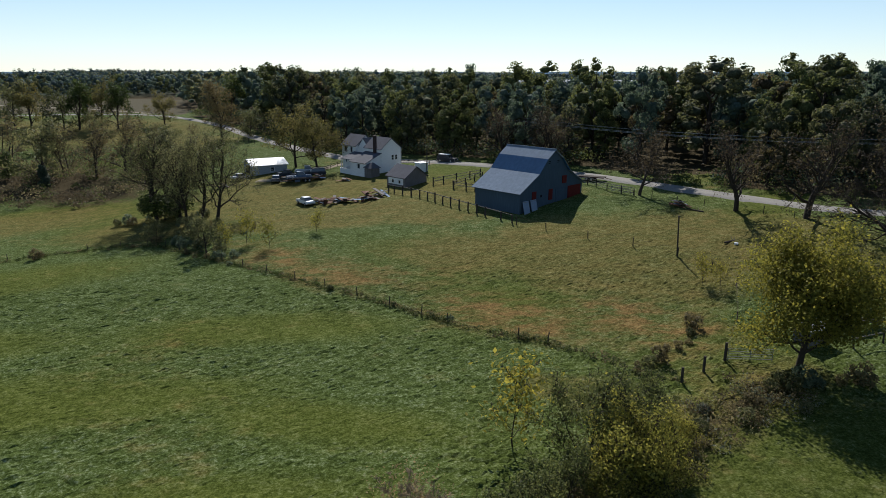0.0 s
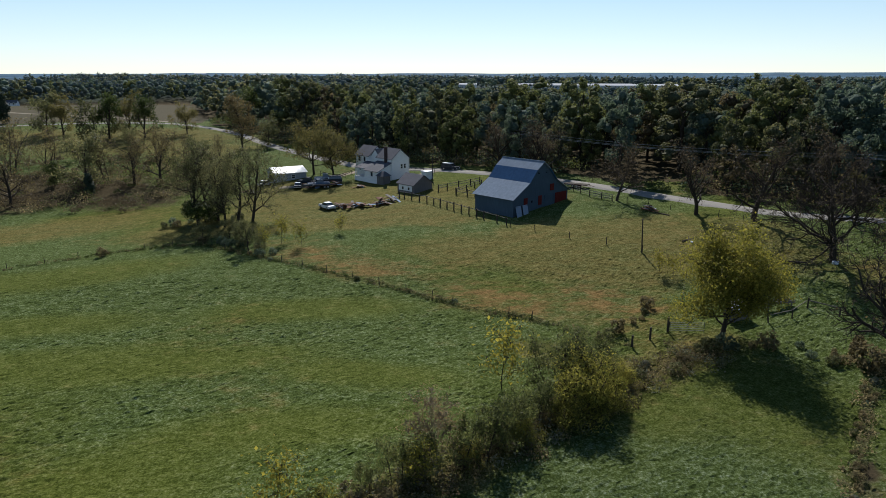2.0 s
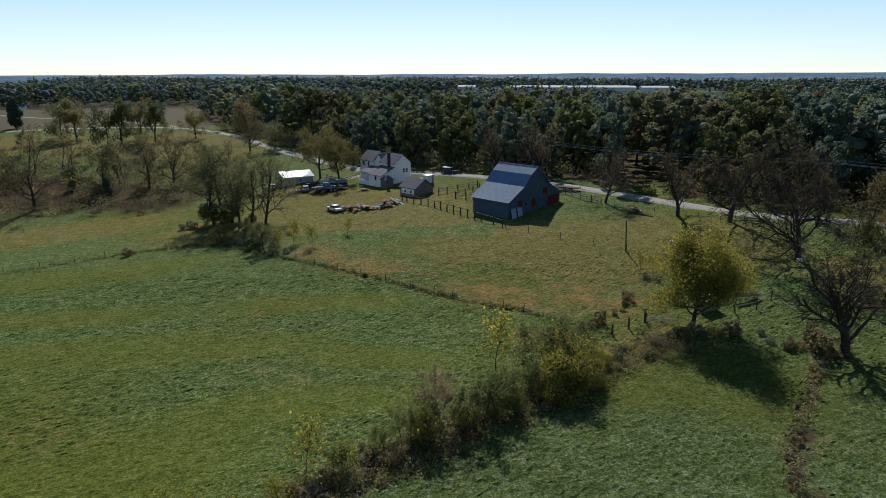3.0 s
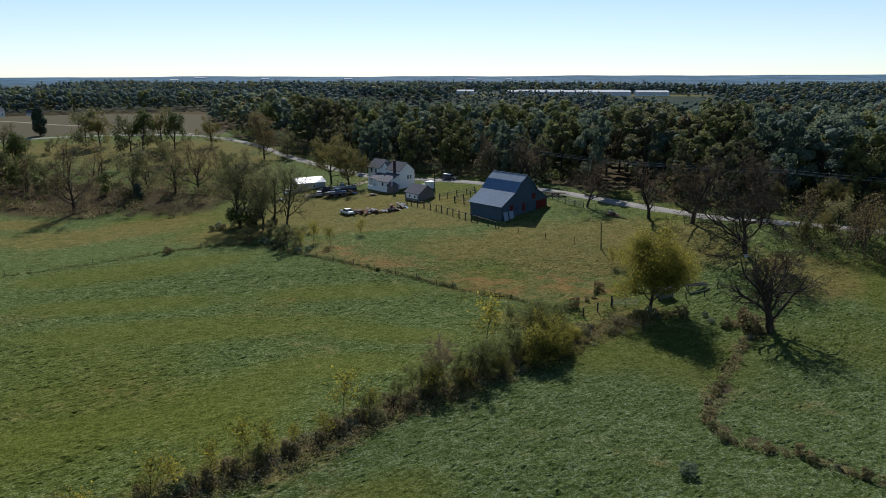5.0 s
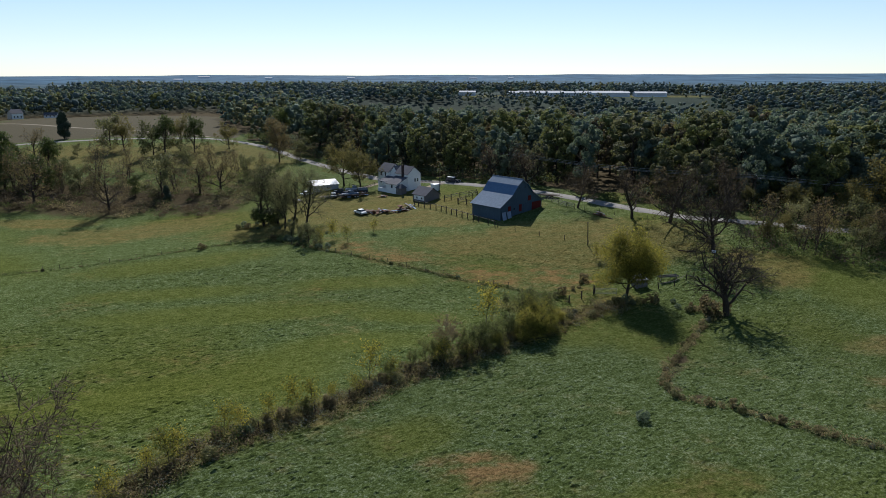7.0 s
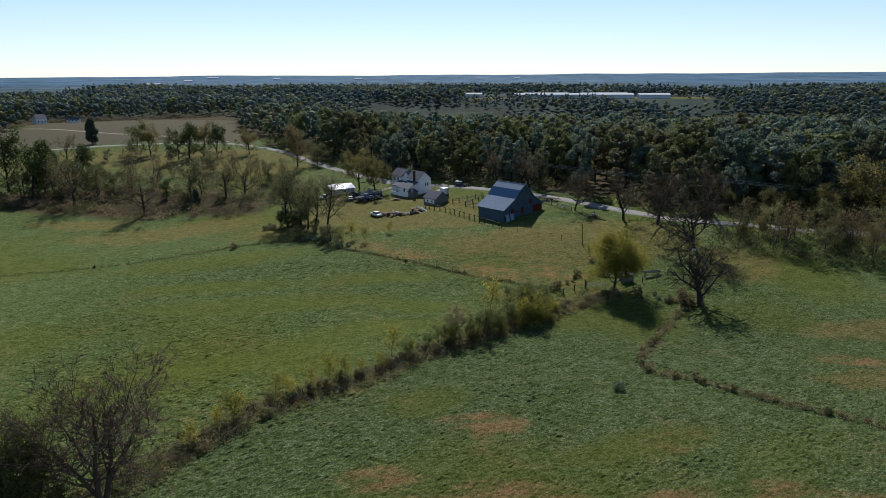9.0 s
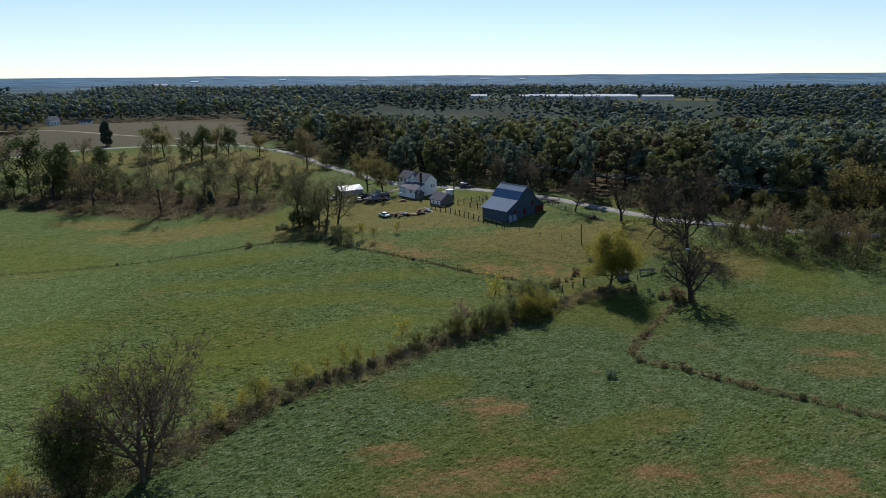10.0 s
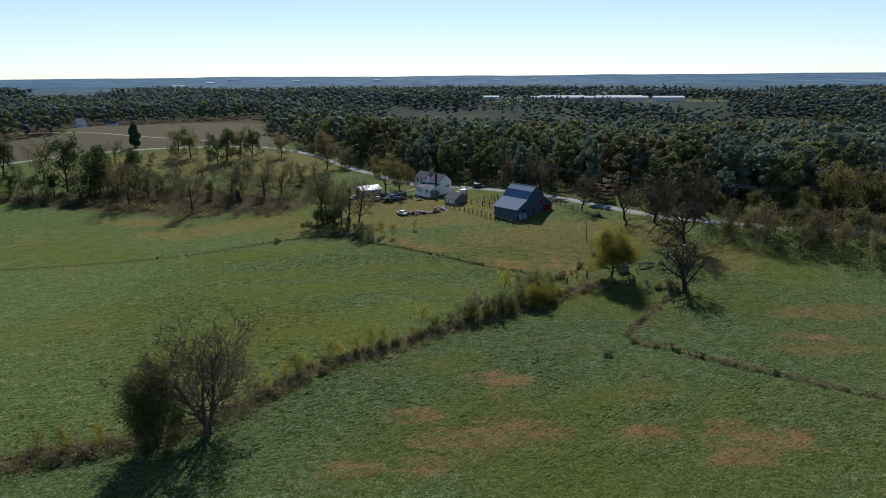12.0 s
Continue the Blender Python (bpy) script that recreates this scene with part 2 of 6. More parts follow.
# ---- mesh helpers ----
def part(name, bm, mat, parent, label=""):
    """Links a bmesh as one mesh object under a thing or a part."""
    me = bpy.data.meshes.new(name)
    bm.to_mesh(me)
    bm.free()
    me.materials.append(mat)
    ob = new(name, me)
    ob.parent = parent
    return tagged(ob, label)


def mesh_of(name, verts, faces, mat, smooth=False):
    """A mesh from arrays of equal-sided faces."""
    verts, faces = np.asarray(verts, np.float32), np.asarray(faces, np.int32)
    me = bpy.data.meshes.new(name)
    n, k = faces.shape
    me.vertices.add(len(verts))
    me.vertices.foreach_set("co", verts.ravel())
    me.loops.add(n * k)
    me.loops.foreach_set("vertex_index", faces.ravel())
    me.polygons.add(n)
    me.polygons.foreach_set("loop_start", np.arange(0, n * k, k, dtype=np.int32))
    me.polygons.foreach_set("use_smooth", np.full(n, smooth))
    me.update(calc_edges=True)
    me.materials.append(mat)
    return me


def thing(name, m, label, category, group="", kind=""):
    """An empty at the base of a thing."""
    ob = new(name)
    ob.empty_display_size = 0.2
    ob.matrix_basis = m
    return tagged(ob, label, category, group, kind)


def box(bm, x0, y0, z0, x1, y1, z1, bevel=0.0):
    vs = [bm.verts.new(p) for p in ((x0, y0, z0), (x1, y0, z0), (x1, y1, z0), (x0, y1, z0), (x0, y0, z1), (x1, y0, z1), (x1, y1, z1), (x0, y1, z1))]
    fs = [bm.faces.new([vs[i] for i in q]) for q in ((3, 2, 1, 0), (4, 5, 6, 7), (0, 1, 5, 4), (1, 2, 6, 5), (2, 3, 7, 6), (3, 0, 4, 7))]
    if bevel:
        bmesh.ops.bevel(bm, geom=list({e for f in fs for e in f.edges}), offset=bevel, segments=1, affect="EDGES")
    return vs


def slab(bm, corners, thick, along=None):
    """A plate: corners in order, thickened against its normal (or along a given way)."""
    c = [Vector(p) for p in corners]
    n = along or (c[1] - c[0]).cross(c[2] - c[0]).normalized()
    a = [bm.verts.new(p) for p in c]
    b = [bm.verts.new(p - n * thick) for p in c]
    bm.faces.new(a)
    bm.faces.new(b[::-1])
    for i in range(len(c)):
        j = (i + 1) % len(c)
        bm.faces.new((a[j], a[i], b[i], b[j]))


def rod(bm, p, q, r0, r1=None, sides=6):
    """A tapered round bar from p to q."""
    p, q = Vector(p), Vector(q)
    r1 = r0 if r1 is None else r1
    t = (q - p).to_track_quat("Z", "Y").to_matrix()
    rings = []
    for c, r in ((p, r0), (q, r1)):
        rings.append([bm.verts.new(c + t @ Vector((r * math.cos(a), r * math.sin(a), 0))) for a in (2 * math.pi * i / sides for i in range(sides))])
    for i in range(sides):
        j = (i + 1) % sides
        bm.faces.new((rings[0][i], rings[0][j], rings[1][j], rings[1][i]))
    bm.faces.new(rings[0][::-1])
    bm.faces.new(rings[1])


def ground_pose(x, y, turn=0.0, scale=1.0, sink=0.0, lean=0.0):
    s = scale if isinstance(scale, tuple) else (scale,) * 3
    return Matrix.LocRotScale((x, y, zt(x, y) - sink), Euler((radians(lean), 0, radians(turn))), s)


# ---- trees ----
def tubes(segments):
    """Verts and triangles or quads of tapered branches: rows of start, end, radius, radius."""
    s = np.array([[*p, *q, a, b] for p, q, a, b in segments])
    all_v, all_f, start = [], [], 0
    for k, chosen in ((6, s[s[:, 6] > 0.09]), (3, s[s[:, 6] <= 0.09])):
        if not len(chosen):
            continue
        p, q, ra, rb = chosen[:, :3], chosen[:, 3:6], chosen[:, 6:7], chosen[:, 7:8]
        d = q - p
        d /= np.linalg.norm(d, axis=1, keepdims=True) + 1e-9
        ref = np.where(np.abs(d[:, 2:3]) > 0.9, [[1.0, 0, 0]], [[0, 0, 1.0]])
        u = np.cross(d, ref)
        u /= np.linalg.norm(u, axis=1, keepdims=True)
        v = np.cross(d, u)
        ang = np.arange(k) * 2 * math.pi / k
        ring = u[:, None] * np.cos(ang)[None, :, None] + v[:, None] * np.sin(ang)[None, :, None]
        all_v.append(np.concatenate([p[:, None] + ring * ra[:, None], q[:, None] + ring * rb[:, None]], 1).reshape(-1, 3))
        i = np.arange(k)
        j = (i + 1) % k
        quad = np.stack([i, j, j + k, i + k], 1)
        all_f.append((quad[None] + (np.arange(len(chosen)) * 2 * k)[:, None, None]).reshape(-1, 4) + start)
        start += len(all_v[-1])
    return np.concatenate(all_v), np.concatenate(all_f)


def leaf_quads(rng, centres, outward, size, bias=0.6):
    """Small leaf clumps as bent diamonds, turned outward by bias."""
    n = len(centres)
    r = rng.normal(size=(n, 3))
    r /= np.linalg.norm(r, axis=1, keepdims=True)
    nm = outward * bias + r * (1 - bias * 0.6)
    nm /= np.linalg.norm(nm, axis=1, keepdims=True) + 1e-9
    a = np.cross(nm, rng.normal(size=(n, 3)))
    a /= np.linalg.norm(a, axis=1, keepdims=True) + 1e-9
    b = np.cross(nm, a)
    s = size * rng.uniform(0.55, 1.35, (n, 1))
    w = rng.uniform(0.5, 0.95, (n, 1))
    bend = nm * s * rng.uniform(-0.25, 0.25, (n, 1))
    verts = np.stack([centres - a * s * 0.6 + bend, centres - b * s * w * 0.5, centres + a * s * 0.6 + bend, centres + b * s * w * 0.5], 1).reshape(-1, 3)
    return verts, np.arange(4 * n).reshape(n, 4)


def branches(rng, height, spread, fork=0.3, limbs=7, sub=5, thin=3, twigs=3, stem=0.022, crook=0.16, stems=1, rise=1.0, drop=0.0, lean=0.05):
    """Segments of a branching tree and the points where leaves sit."""
    segs, tips = [], []

    def shoot(p, d, length, r, steps, bend, lift):
        """One crooked shoot; returns its joints."""
        joints = [(p, d, r)]
        for i in range(steps):
            d = (d + Vector(rng.normal(size=3)) * bend + Vector((0, 0, lift))).normalized()
            q = p + d * (length / steps)
            r2 = max(r * (1 - 0.62 / steps * (1 + i / steps)), 0.018)
            segs.append((p, q, r, r2))
            p, r = q, r2
            joints.append((p, d, r))
        return joints

    def fork_off(d, low, high):
        side = Vector(rng.normal(size=3))
        side = (side - d * side.dot(d)).normalized()
        a = radians(rng.uniform(low, high))
        return (d * math.cos(a) + side * math.sin(a)).normalized()

    for k in range(stems):
        base = Vector((rng.normal() * 0.6, rng.normal() * 0.6, -0.4)) if stems > 1 else Vector((0, 0, -0.4))
        d = Vector((rng.normal() * lean, rng.normal() * lean, 1)).normalized()
        r0 = height * stem / (stems ** 0.4)
        trunk = shoot(base, d, height * rng.uniform(0.72, 0.8), r0, 8, crook * 0.45, 0.03)
        n = max(4, round(limbs / stems ** 0.5))
        for i in range(n):
            f = fork + (0.97 - fork) * (i + rng.uniform(0, 0.6)) / n
            p, td, tr = trunk[min(8, max(1, int(f * 8)))]
            az = i * 2.4 + rng.normal() * 0.35 + k * 1.9
            up = min(radians(76), radians(rng.uniform(18, 42) + 35 * (f - fork)) * rise)
            ld = Vector((math.cos(az) * math.cos(up), math.sin(az) * math.cos(up), math.sin(up)))
            ln = spread * (1.08 - 0.45 * (f - fork)) * rng.uniform(0.75, 1.15)
            limb = shoot(p, ld, ln, tr * rng.uniform(0.42, 0.6), 6, crook, 0.07 - drop)
            for _ in range(sub):
                q, qd, qr = limb[int(rng.integers(2, 7))]
                br = shoot(q, fork_off(qd, 28, 65), ln * rng.uniform(0.26, 0.5), qr * 0.62, 4, crook, 0.06 - drop)
                for _ in range(thin):
                    w, wd, wr = br[int(rng.integers(1, 5))]
                    tw = shoot(w, fork_off(wd, 25, 60), ln * rng.uniform(0.12, 0.24), wr * 0.6, 2, crook, 0.03 - drop)
                    tips.append(tw[-1][0])
                    for _ in range(twigs):
                        e = tw[1][0] + fork_off(wd, 20, 70) * ln * rng.uniform(0.08, 0.16)
                        segs.append((tw[1][0], e, 0.022, 0.012))
                        tips.append(e)
    pts = np.array([list(t) for t in tips])
    f = height / pts[:, 2].max()
    segs = [(p * f, q * f, a, c) for p, q, a, c in segs]
    return segs, pts * f


def tree_parts(ob, rng, segs, tips, leaves, size, bark, leaf, fluff=0.5, clear=0.3):
    v, f = tubes(segs)
    trunk = new("trunk", mesh_of("trunk", v, f, bark, True))
    trunk.parent = ob
    if leaves:
        at = tips[rng.integers(0, len(tips), leaves)] + rng.normal(size=(leaves, 3)) * fluff
        at = at[at[:, 2] > clear]
        mid = tips.mean(0)
        out = at - mid
        out /= np.linalg.norm(out, axis=1, keepdims=True) + 1e-9
        v, f = leaf_quads(rng, at, out, size)
        crown = new("crown", mesh_of("crown", v, f, leaf))
        crown.parent = ob
    return ob


ICO = [(-1, 1.618, 0), (1, 1.618, 0), (-1, -1.618, 0), (1, -1.618, 0), (0, -1, 1.618), (0, 1, 1.618), (0, -1, -1.618), (0, 1, -1.618), (1.618, 0, -1), (1.618, 0, 1), (-1.618, 0, -1), (-1.618, 0, 1)]
ICO_FACES = "0 11 5 0 5 1 0 1 7 0 7 10 0 10 11 1 5 9 5 11 4 11 10 2 10 7 6 7 1 8 3 9 4 3 4 2 3 2 6 3 6 8 3 8 9 4 9 5 2 4 11 6 2 10 8 6 7 9 8 1"


def lumps(rng, centres, radii, flat=0.9):
    """Uneven leafy lumps, one round each centre: verts and triangles."""
    v = np.array(ICO, float) / 1.902
    f = np.array([int(k) for k in ICO_FACES.split()]).reshape(-1, 3)
    n, k = len(centres), len(v)
    turn = rng.uniform(0, 2 * math.pi, n)
    c, s = np.cos(turn)[:, None], np.sin(turn)[:, None]
    p = np.stack([v[None, :, 0] * c - v[None, :, 1] * s, v[None, :, 0] * s + v[None, :, 1] * c, np.broadcast_to(v[None, :, 2], (n, k)) * flat], 2)
    p = p * np.asarray(radii)[:, None, None] * rng.uniform(0.62, 1.04, (n, k, 1)) + np.asarray(centres)[:, None]
    faces = (f[None] + (np.arange(n) * k)[:, None, None]).reshape(-1, 3)
    return p.reshape(-1, 3), faces


def crown_mesh(name, quads, mass, leaf, slots=None, mass_slots=None, mats=None):
    """Leaf clumps (quads) over inner lumps (triangles) in one mesh."""
    qv, qf = quads
    mv, mf = mass
    me = bpy.data.meshes.new(name)
    verts = np.concatenate([qv, mv]).astype(np.float32)
    me.vertices.add(len(verts))
    me.vertices.foreach_set("co", verts.ravel())
    loops = np.concatenate([qf.ravel(), (mf + len(qv)).ravel()]).astype(np.int32)
    me.loops.add(len(loops))
    me.loops.foreach_set("vertex_index", loops)
    start = np.concatenate([np.arange(len(qf)) * 4, len(qf) * 4 + np.arange(len(mf)) * 3]).astype(np.int32)
    me.polygons.add(len(start))
    me.polygons.foreach_set("loop_start", start)
    me.polygons.foreach_set("use_smooth", np.concatenate([np.zeros(len(qf), bool), np.ones(len(mf), bool)]))
    for m in mats or (leaf, MASS[leaf.name]):
        me.materials.append(m)
    if slots is None:
        slots, mass_slots = np.zeros(len(qf), np.int32), np.ones(len(mf), np.int32)
    me.polygons.foreach_set("material_index", np.concatenate([slots, mass_slots]).astype(np.int32))
    me.update(calc_edges=True)
    return me


def lobed_tree(ob, rng, height, width, quads, size, bark, leaf, base=0.25, lobes=16, pointed=0.0, core=0.0):
    """A full-leaved tree: a trunk with limbs, and a crown of many leaf clumps on uneven lobes."""
    mid = height * (base + (1 - base) / 2)
    half = height * (1 - base) / 2
    segs, centres, radii = [(Vector((0, 0, -0.4)), Vector((0, 0, mid)), height * 0.02, height * 0.012)], [], []
    for i in range(lobes):
        u = rng.uniform(-0.85, 0.8)
        reach = math.sqrt(max(0.05, 1 - u * u)) * (1 - pointed * (u + 1) / 2)
        a = rng.uniform(0, 2 * math.pi)
        k = rng.uniform(0.25, 0.68)
        c = np.array([math.cos(a) * reach * width / 2 * k, math.sin(a) * reach * width / 2 * k, mid + u * half * 0.85])
        centres.append(c)
        radii.append(width * rng.uniform(0.17, 0.29) * (1 - pointed * 0.5 * (u + 1) / 2))
        segs.append((Vector((0, 0, max(height * 0.2, c[2] - height * 0.18))), Vector(c), height * 0.009, 0.03))
    centres, radii = np.array(centres), np.array(radii)
    w = radii ** 2 / (radii ** 2).sum()
    many = quads * 4
    pick = rng.choice(lobes, many, p=w)
    d = rng.normal(size=(many, 3))
    d[:, 2] += 0.3
    d /= np.linalg.norm(d, axis=1, keepdims=True)
    skin = centres[pick] + d * radii[pick][:, None]
    inside = np.linalg.norm(skin[:, None] - centres[None], axis=2) < radii[None] * 0.9
    inside[np.arange(many), pick] = False
    free = np.nonzero(~inside.any(1))[0][:quads]
    pick, d, quads = pick[free], d[free], len(free)
    deep = rng.uniform(size=(quads, 1)) < (0.04 if core else 0.2)
    at = centres[pick] + d * radii[pick][:, None] * np.where(deep, rng.uniform(0.45, 0.75, (quads, 1)), rng.uniform(0.80, 1.10, (quads, 1)))
    v, f = tubes(segs)
    trunk = new("trunk", mesh_of("trunk", v, f, bark, True))
    trunk.parent = ob
    v, f = leaf_quads(rng, at, d, size * np.where(deep, 2.1, 1.0), 0.80)
    if core:
        crown = new("crown", crown_mesh("crown", (v, f), lumps(rng, centres, radii * core), leaf))
    else:
        crown = new("crown", mesh_of("crown", v, f, leaf))
    crown.parent = ob
    return ob


class Stand:
    """A kind of plant: built once, then copied."""

    def __init__(self, build):
        self.build, self.first = build, None

    def put(self, m, label="", group=""):
        if self.first is None:
            self.first = self.build(m)
            ob = self.first
        else:
            ob = copy_thing(self.first, Matrix.LocRotScale(m.translation, m.to_quaternion(), None))
            ob.scale = m.to_scale()
        return tagged(ob, label, "", group)


def bare_tree(seed, height, spread, label, leaves=0, size=0.3, leaf=None, bark=None, name="tree", fluff=0.5, clear=0.3, **kw):
    def build(m):
        rng = np.random.default_rng(seed)
        ob = thing(name, m, label, name)
        segs, tips = branches(rng, height, spread, **kw)
        return tree_parts(ob, rng, segs, tips, leaves, size, bark or BARK_GREY, leaf or LEAF_RUST, fluff, clear)
    return Stand(build)


def full_tree(seed, height, width, quads, size, label, leaf, name="tree", category="tree", **kw):
    def build(m):
        rng = np.random.default_rng(seed)
        return lobed_tree(thing(name, m, label, category), rng, height, width, quads, size, BARK, leaf, **kw)
    return Stand(build)


# ---- plan: lines of the place ----
ROAD = [(-420, 90), (-330, 145), (-275, 196), (-238, 234), (-215, 254), (-195, 264), (-168, 270), (-130, 271), (-107, 264), (-80, 240), (-61, 214), (-32, 178), (-20, 164), (2, 150.5), (28, 128.5), (46, 106), (57, 93), (75, 85), (92, 81), (140, 77), (250, 70), (420, 60)]
HEDGE = [(-75, -29), (-62, -24), (-46, -18), (-39, -11), (-29.5, 4), (-18, 12.6), (-7, 22.8), (5.8, 33.3), (16.6, 43), (26.7, 49.9), (31, 53)]
FENCE = [(-150, 62), (-91.5, 82.4), (-61.3, 98), (-45.4, 99.4), (-33, 89.9), (0.3, 64.4), (9.8, 59.3), (20, 51.4)]
LANE = [(45, 45), (39.8, 40.8), (26.7, 19.3), (34, 11.8), (39.9, 6.4), (62, -9), (95, -30)]


def near_line(x, y, line):
    best = 1e9
    for (ax, ay), (bx, by) in zip(line, line[1:]):
        dx, dy = bx - ax, by - ay
        u = max(0.0, min(1.0, ((x - ax) * dx + (y - ay) * dy) / (dx * dx + dy * dy)))
        best = min(best, math.hypot(x - ax - u * dx, y - ay - u * dy))
    return best


def smooth_line(line, step):
    """A round line through the corner points, with its points step metres apart."""
    out = []
    pts = [line[0]] + list(line) + [line[-1]]
    for i in range(1, len(pts) - 2):
        p0, p1, p2, p3 = (np.array(q, float) for q in pts[i - 1:i + 3])
        n = max(1, int(np.linalg.norm(p2 - p1) / step))
        for k in range(n):
            t = k / n
            out.append(0.5 * (2 * p1 + (p2 - p0) * t + (2 * p0 - 5 * p1 + 4 * p2 - p3) * t * t + (3 * p1 - p0 - 3 * p2 + p3) * t ** 3))
    out.append(np.array(line[-1], float))
    return out


def road_y(x):
    return float(np.interp(x, [p[0] for p in ROAD], [p[1] for p in ROAD]))


def spot(x, y, cx, cy, rx, ry, turn=0.0):
    """1 within an oval, falling softly to 0."""
    a = radians(turn)
    u, v = (x - cx) * math.cos(a) + (y - cy) * math.sin(a), -(x - cx) * math.sin(a) + (y - cy) * math.cos(a)
    return max(0.0, 1.1 - 0.55 * ((u / rx) ** 2 + (v / ry) ** 2))


def fence_y(x):
    return float(np.interp(x, [p[0] for p in FENCE], [p[1] for p in FENCE]))


RUST = [(1.4, 0, 5.5, 2.6, 0), (-11, -12, 4.5, 2.2, 0), (-1.8, -18, 9, 3.8, 12), (-7.6, -25, 5, 2.4, 15), (5, -16.5, 6, 3, 0), (21, -17.3, 5, 1.8, 0), (33, -18.5, 5, 4.6, 0), (39, -18, 4, 2.8, 0), (31, -24, 4, 1.8, 0), (-18, -26, 4, 2, 0), (60, 18, 5, 2, -8), (7, 66, 11, 5, -28), (-14, 78, 7, 4, -35), (20, 64, 8, 4, -30), (-24, 88, 7, 3.5, -30), (30, -40, 7, 3, 0)]
STRAW = [(-110, 225, 44, 26, 0), (-165, 225, 34, 26, 0), (-80, 205, 16, 14, 0), (-25, 130, 22, 16, 0), (-36, 136, 14, 12, 0), (-8, 122, 16, 10, 0), (-28, 124, 18, 12, 0), (-8, 112, 14, 8, -30), (4, 118, 9, 8, 0), (30, 88, 18, 12, -30), (42, 78, 10, 10, 0), (180, 830, 190, 34, 0), (188, 212, 34, 20, 0), (-40, 150, 10, 6, 0), (-50, 112, 12, 8, 0), (-85, 120, 26, 9, 20), (-20, 108, 18, 6, 0), (35, 82, 20, 9, -35), (20, 92, 12, 8, 0), (-30, 138, 14, 8, 0), (48, 86, 9, 6, -40), (60, 62, 9, 8, 0), (70, 30, 12, 4, 0), (14, 48, 8, 3, -30), (-15, 118, 12, 6, 0), (14, 118, 10, 7, 0), (60, 12, 9, 3, 0), (-120, 130, 16, 5, 0), (20, 79, 18, 8, -22), (6, 86, 14, 7, -22), (14.1, 86.2, 11, 5, -25), (24.5, 88.4, 11, 5, -25), (6.1, 88.6, 10, 4, -25), (20.8, 81, 8, 3.5, -25), (39, 80.6, 8, 5, -25)]
MOWN = [(44, 126, 7, 6, 0), (-30, 48, 16, 3.5, 10), (-55, 62, 18, 4, 0), (-62, 84, 20, 7, 15), (30, 38, 9, 9, 40), (-16, 34, 14, 4, 10), (-70, 130, 20, 6, 0), (-5, 140, 14, 8, 0), (2, 130, 8, 8, 0),  (-75, 195, 12, 14, 0), (-20, 128, 8, 5, 0), (-45, 18, 14, 4, 20), (50, 100, 5, 12, -40), (70, 55, 8, 14, 0), (-6, 6, 6, 4, 30), (20, -6, 10, 3, 20), (-47, 49.5, 20, 4.5, 4), (-18, 63.5, 13, 4, 0), (-25, 25, 9, 8, 30), (24, 45, 6, 4, 30), (-9, 45, 10, 3, -10), (19, 37, 5, 5, 0)]


TILLED = [(-104, 274), (-113, 316), (-137, 363), (-165, 450), (-191, 537), (-207, 553), (-227, 530), (-257, 477), (-290, 458), (-318, 448), (-300, 400), (-280, 357), (-287, 331), (-301, 324), (-360, 296), (-440, 240), (-420, 90), (-330, 145), (-275, 196), (-238, 234), (-195, 264), (-168, 270)]


def inside(x, y, ring):
    """Whether a place lies within a closed line."""
    odd = False
    for (ax, ay), (bx, by) in zip(ring, ring[1:] + ring[:1]):
        if (ay > y) != (by > y) and x < ax + (y - ay) / (by - ay) * (bx - ax):
            odd = not odd
    return odd


def clearing(x, y):
    return ((x - 188) / 36) ** 2 + ((y - 212) / 20) ** 2 < 1 or ((x - 44) / 7) ** 2 + ((y - 126) / 6) ** 2 < 1 or ((x + 106) / 13) ** 2 + ((y - 290) / 20) ** 2 < 1


def in_woods(x, y):
    """The woods beyond the road and round the tilled field."""
    if clearing(x, y) or y < road_y(x) + 14 or x > 430:
        return False
    if x < -100:
        return y > 285 and not inside(x, y, TILLED)
    return True


def glade(x, y):
    """The hay meadow and the poultry yard across the valley."""
    return ((x - 330) / 88) ** 2 + ((y - 672) / 34) ** 2 < 1 or 20 < x < 345 and 804 < y < 856


def far_wood(x, y):
    """Where trees stand in the country beyond."""
    if glade(x, y):
        return False
    return y < 620 or x < -100 and y < 780 and noise.noise((x * 0.004, y * 0.006, 0.9)) > -0.3 or noise.noise((x * 0.0042, y * 0.0065, 0.4)) > -0.06


HEDGE_X, HEDGE_Y = [p[0] for p in HEDGE] + [60], [p[1] for p in HEDGE] + [60]


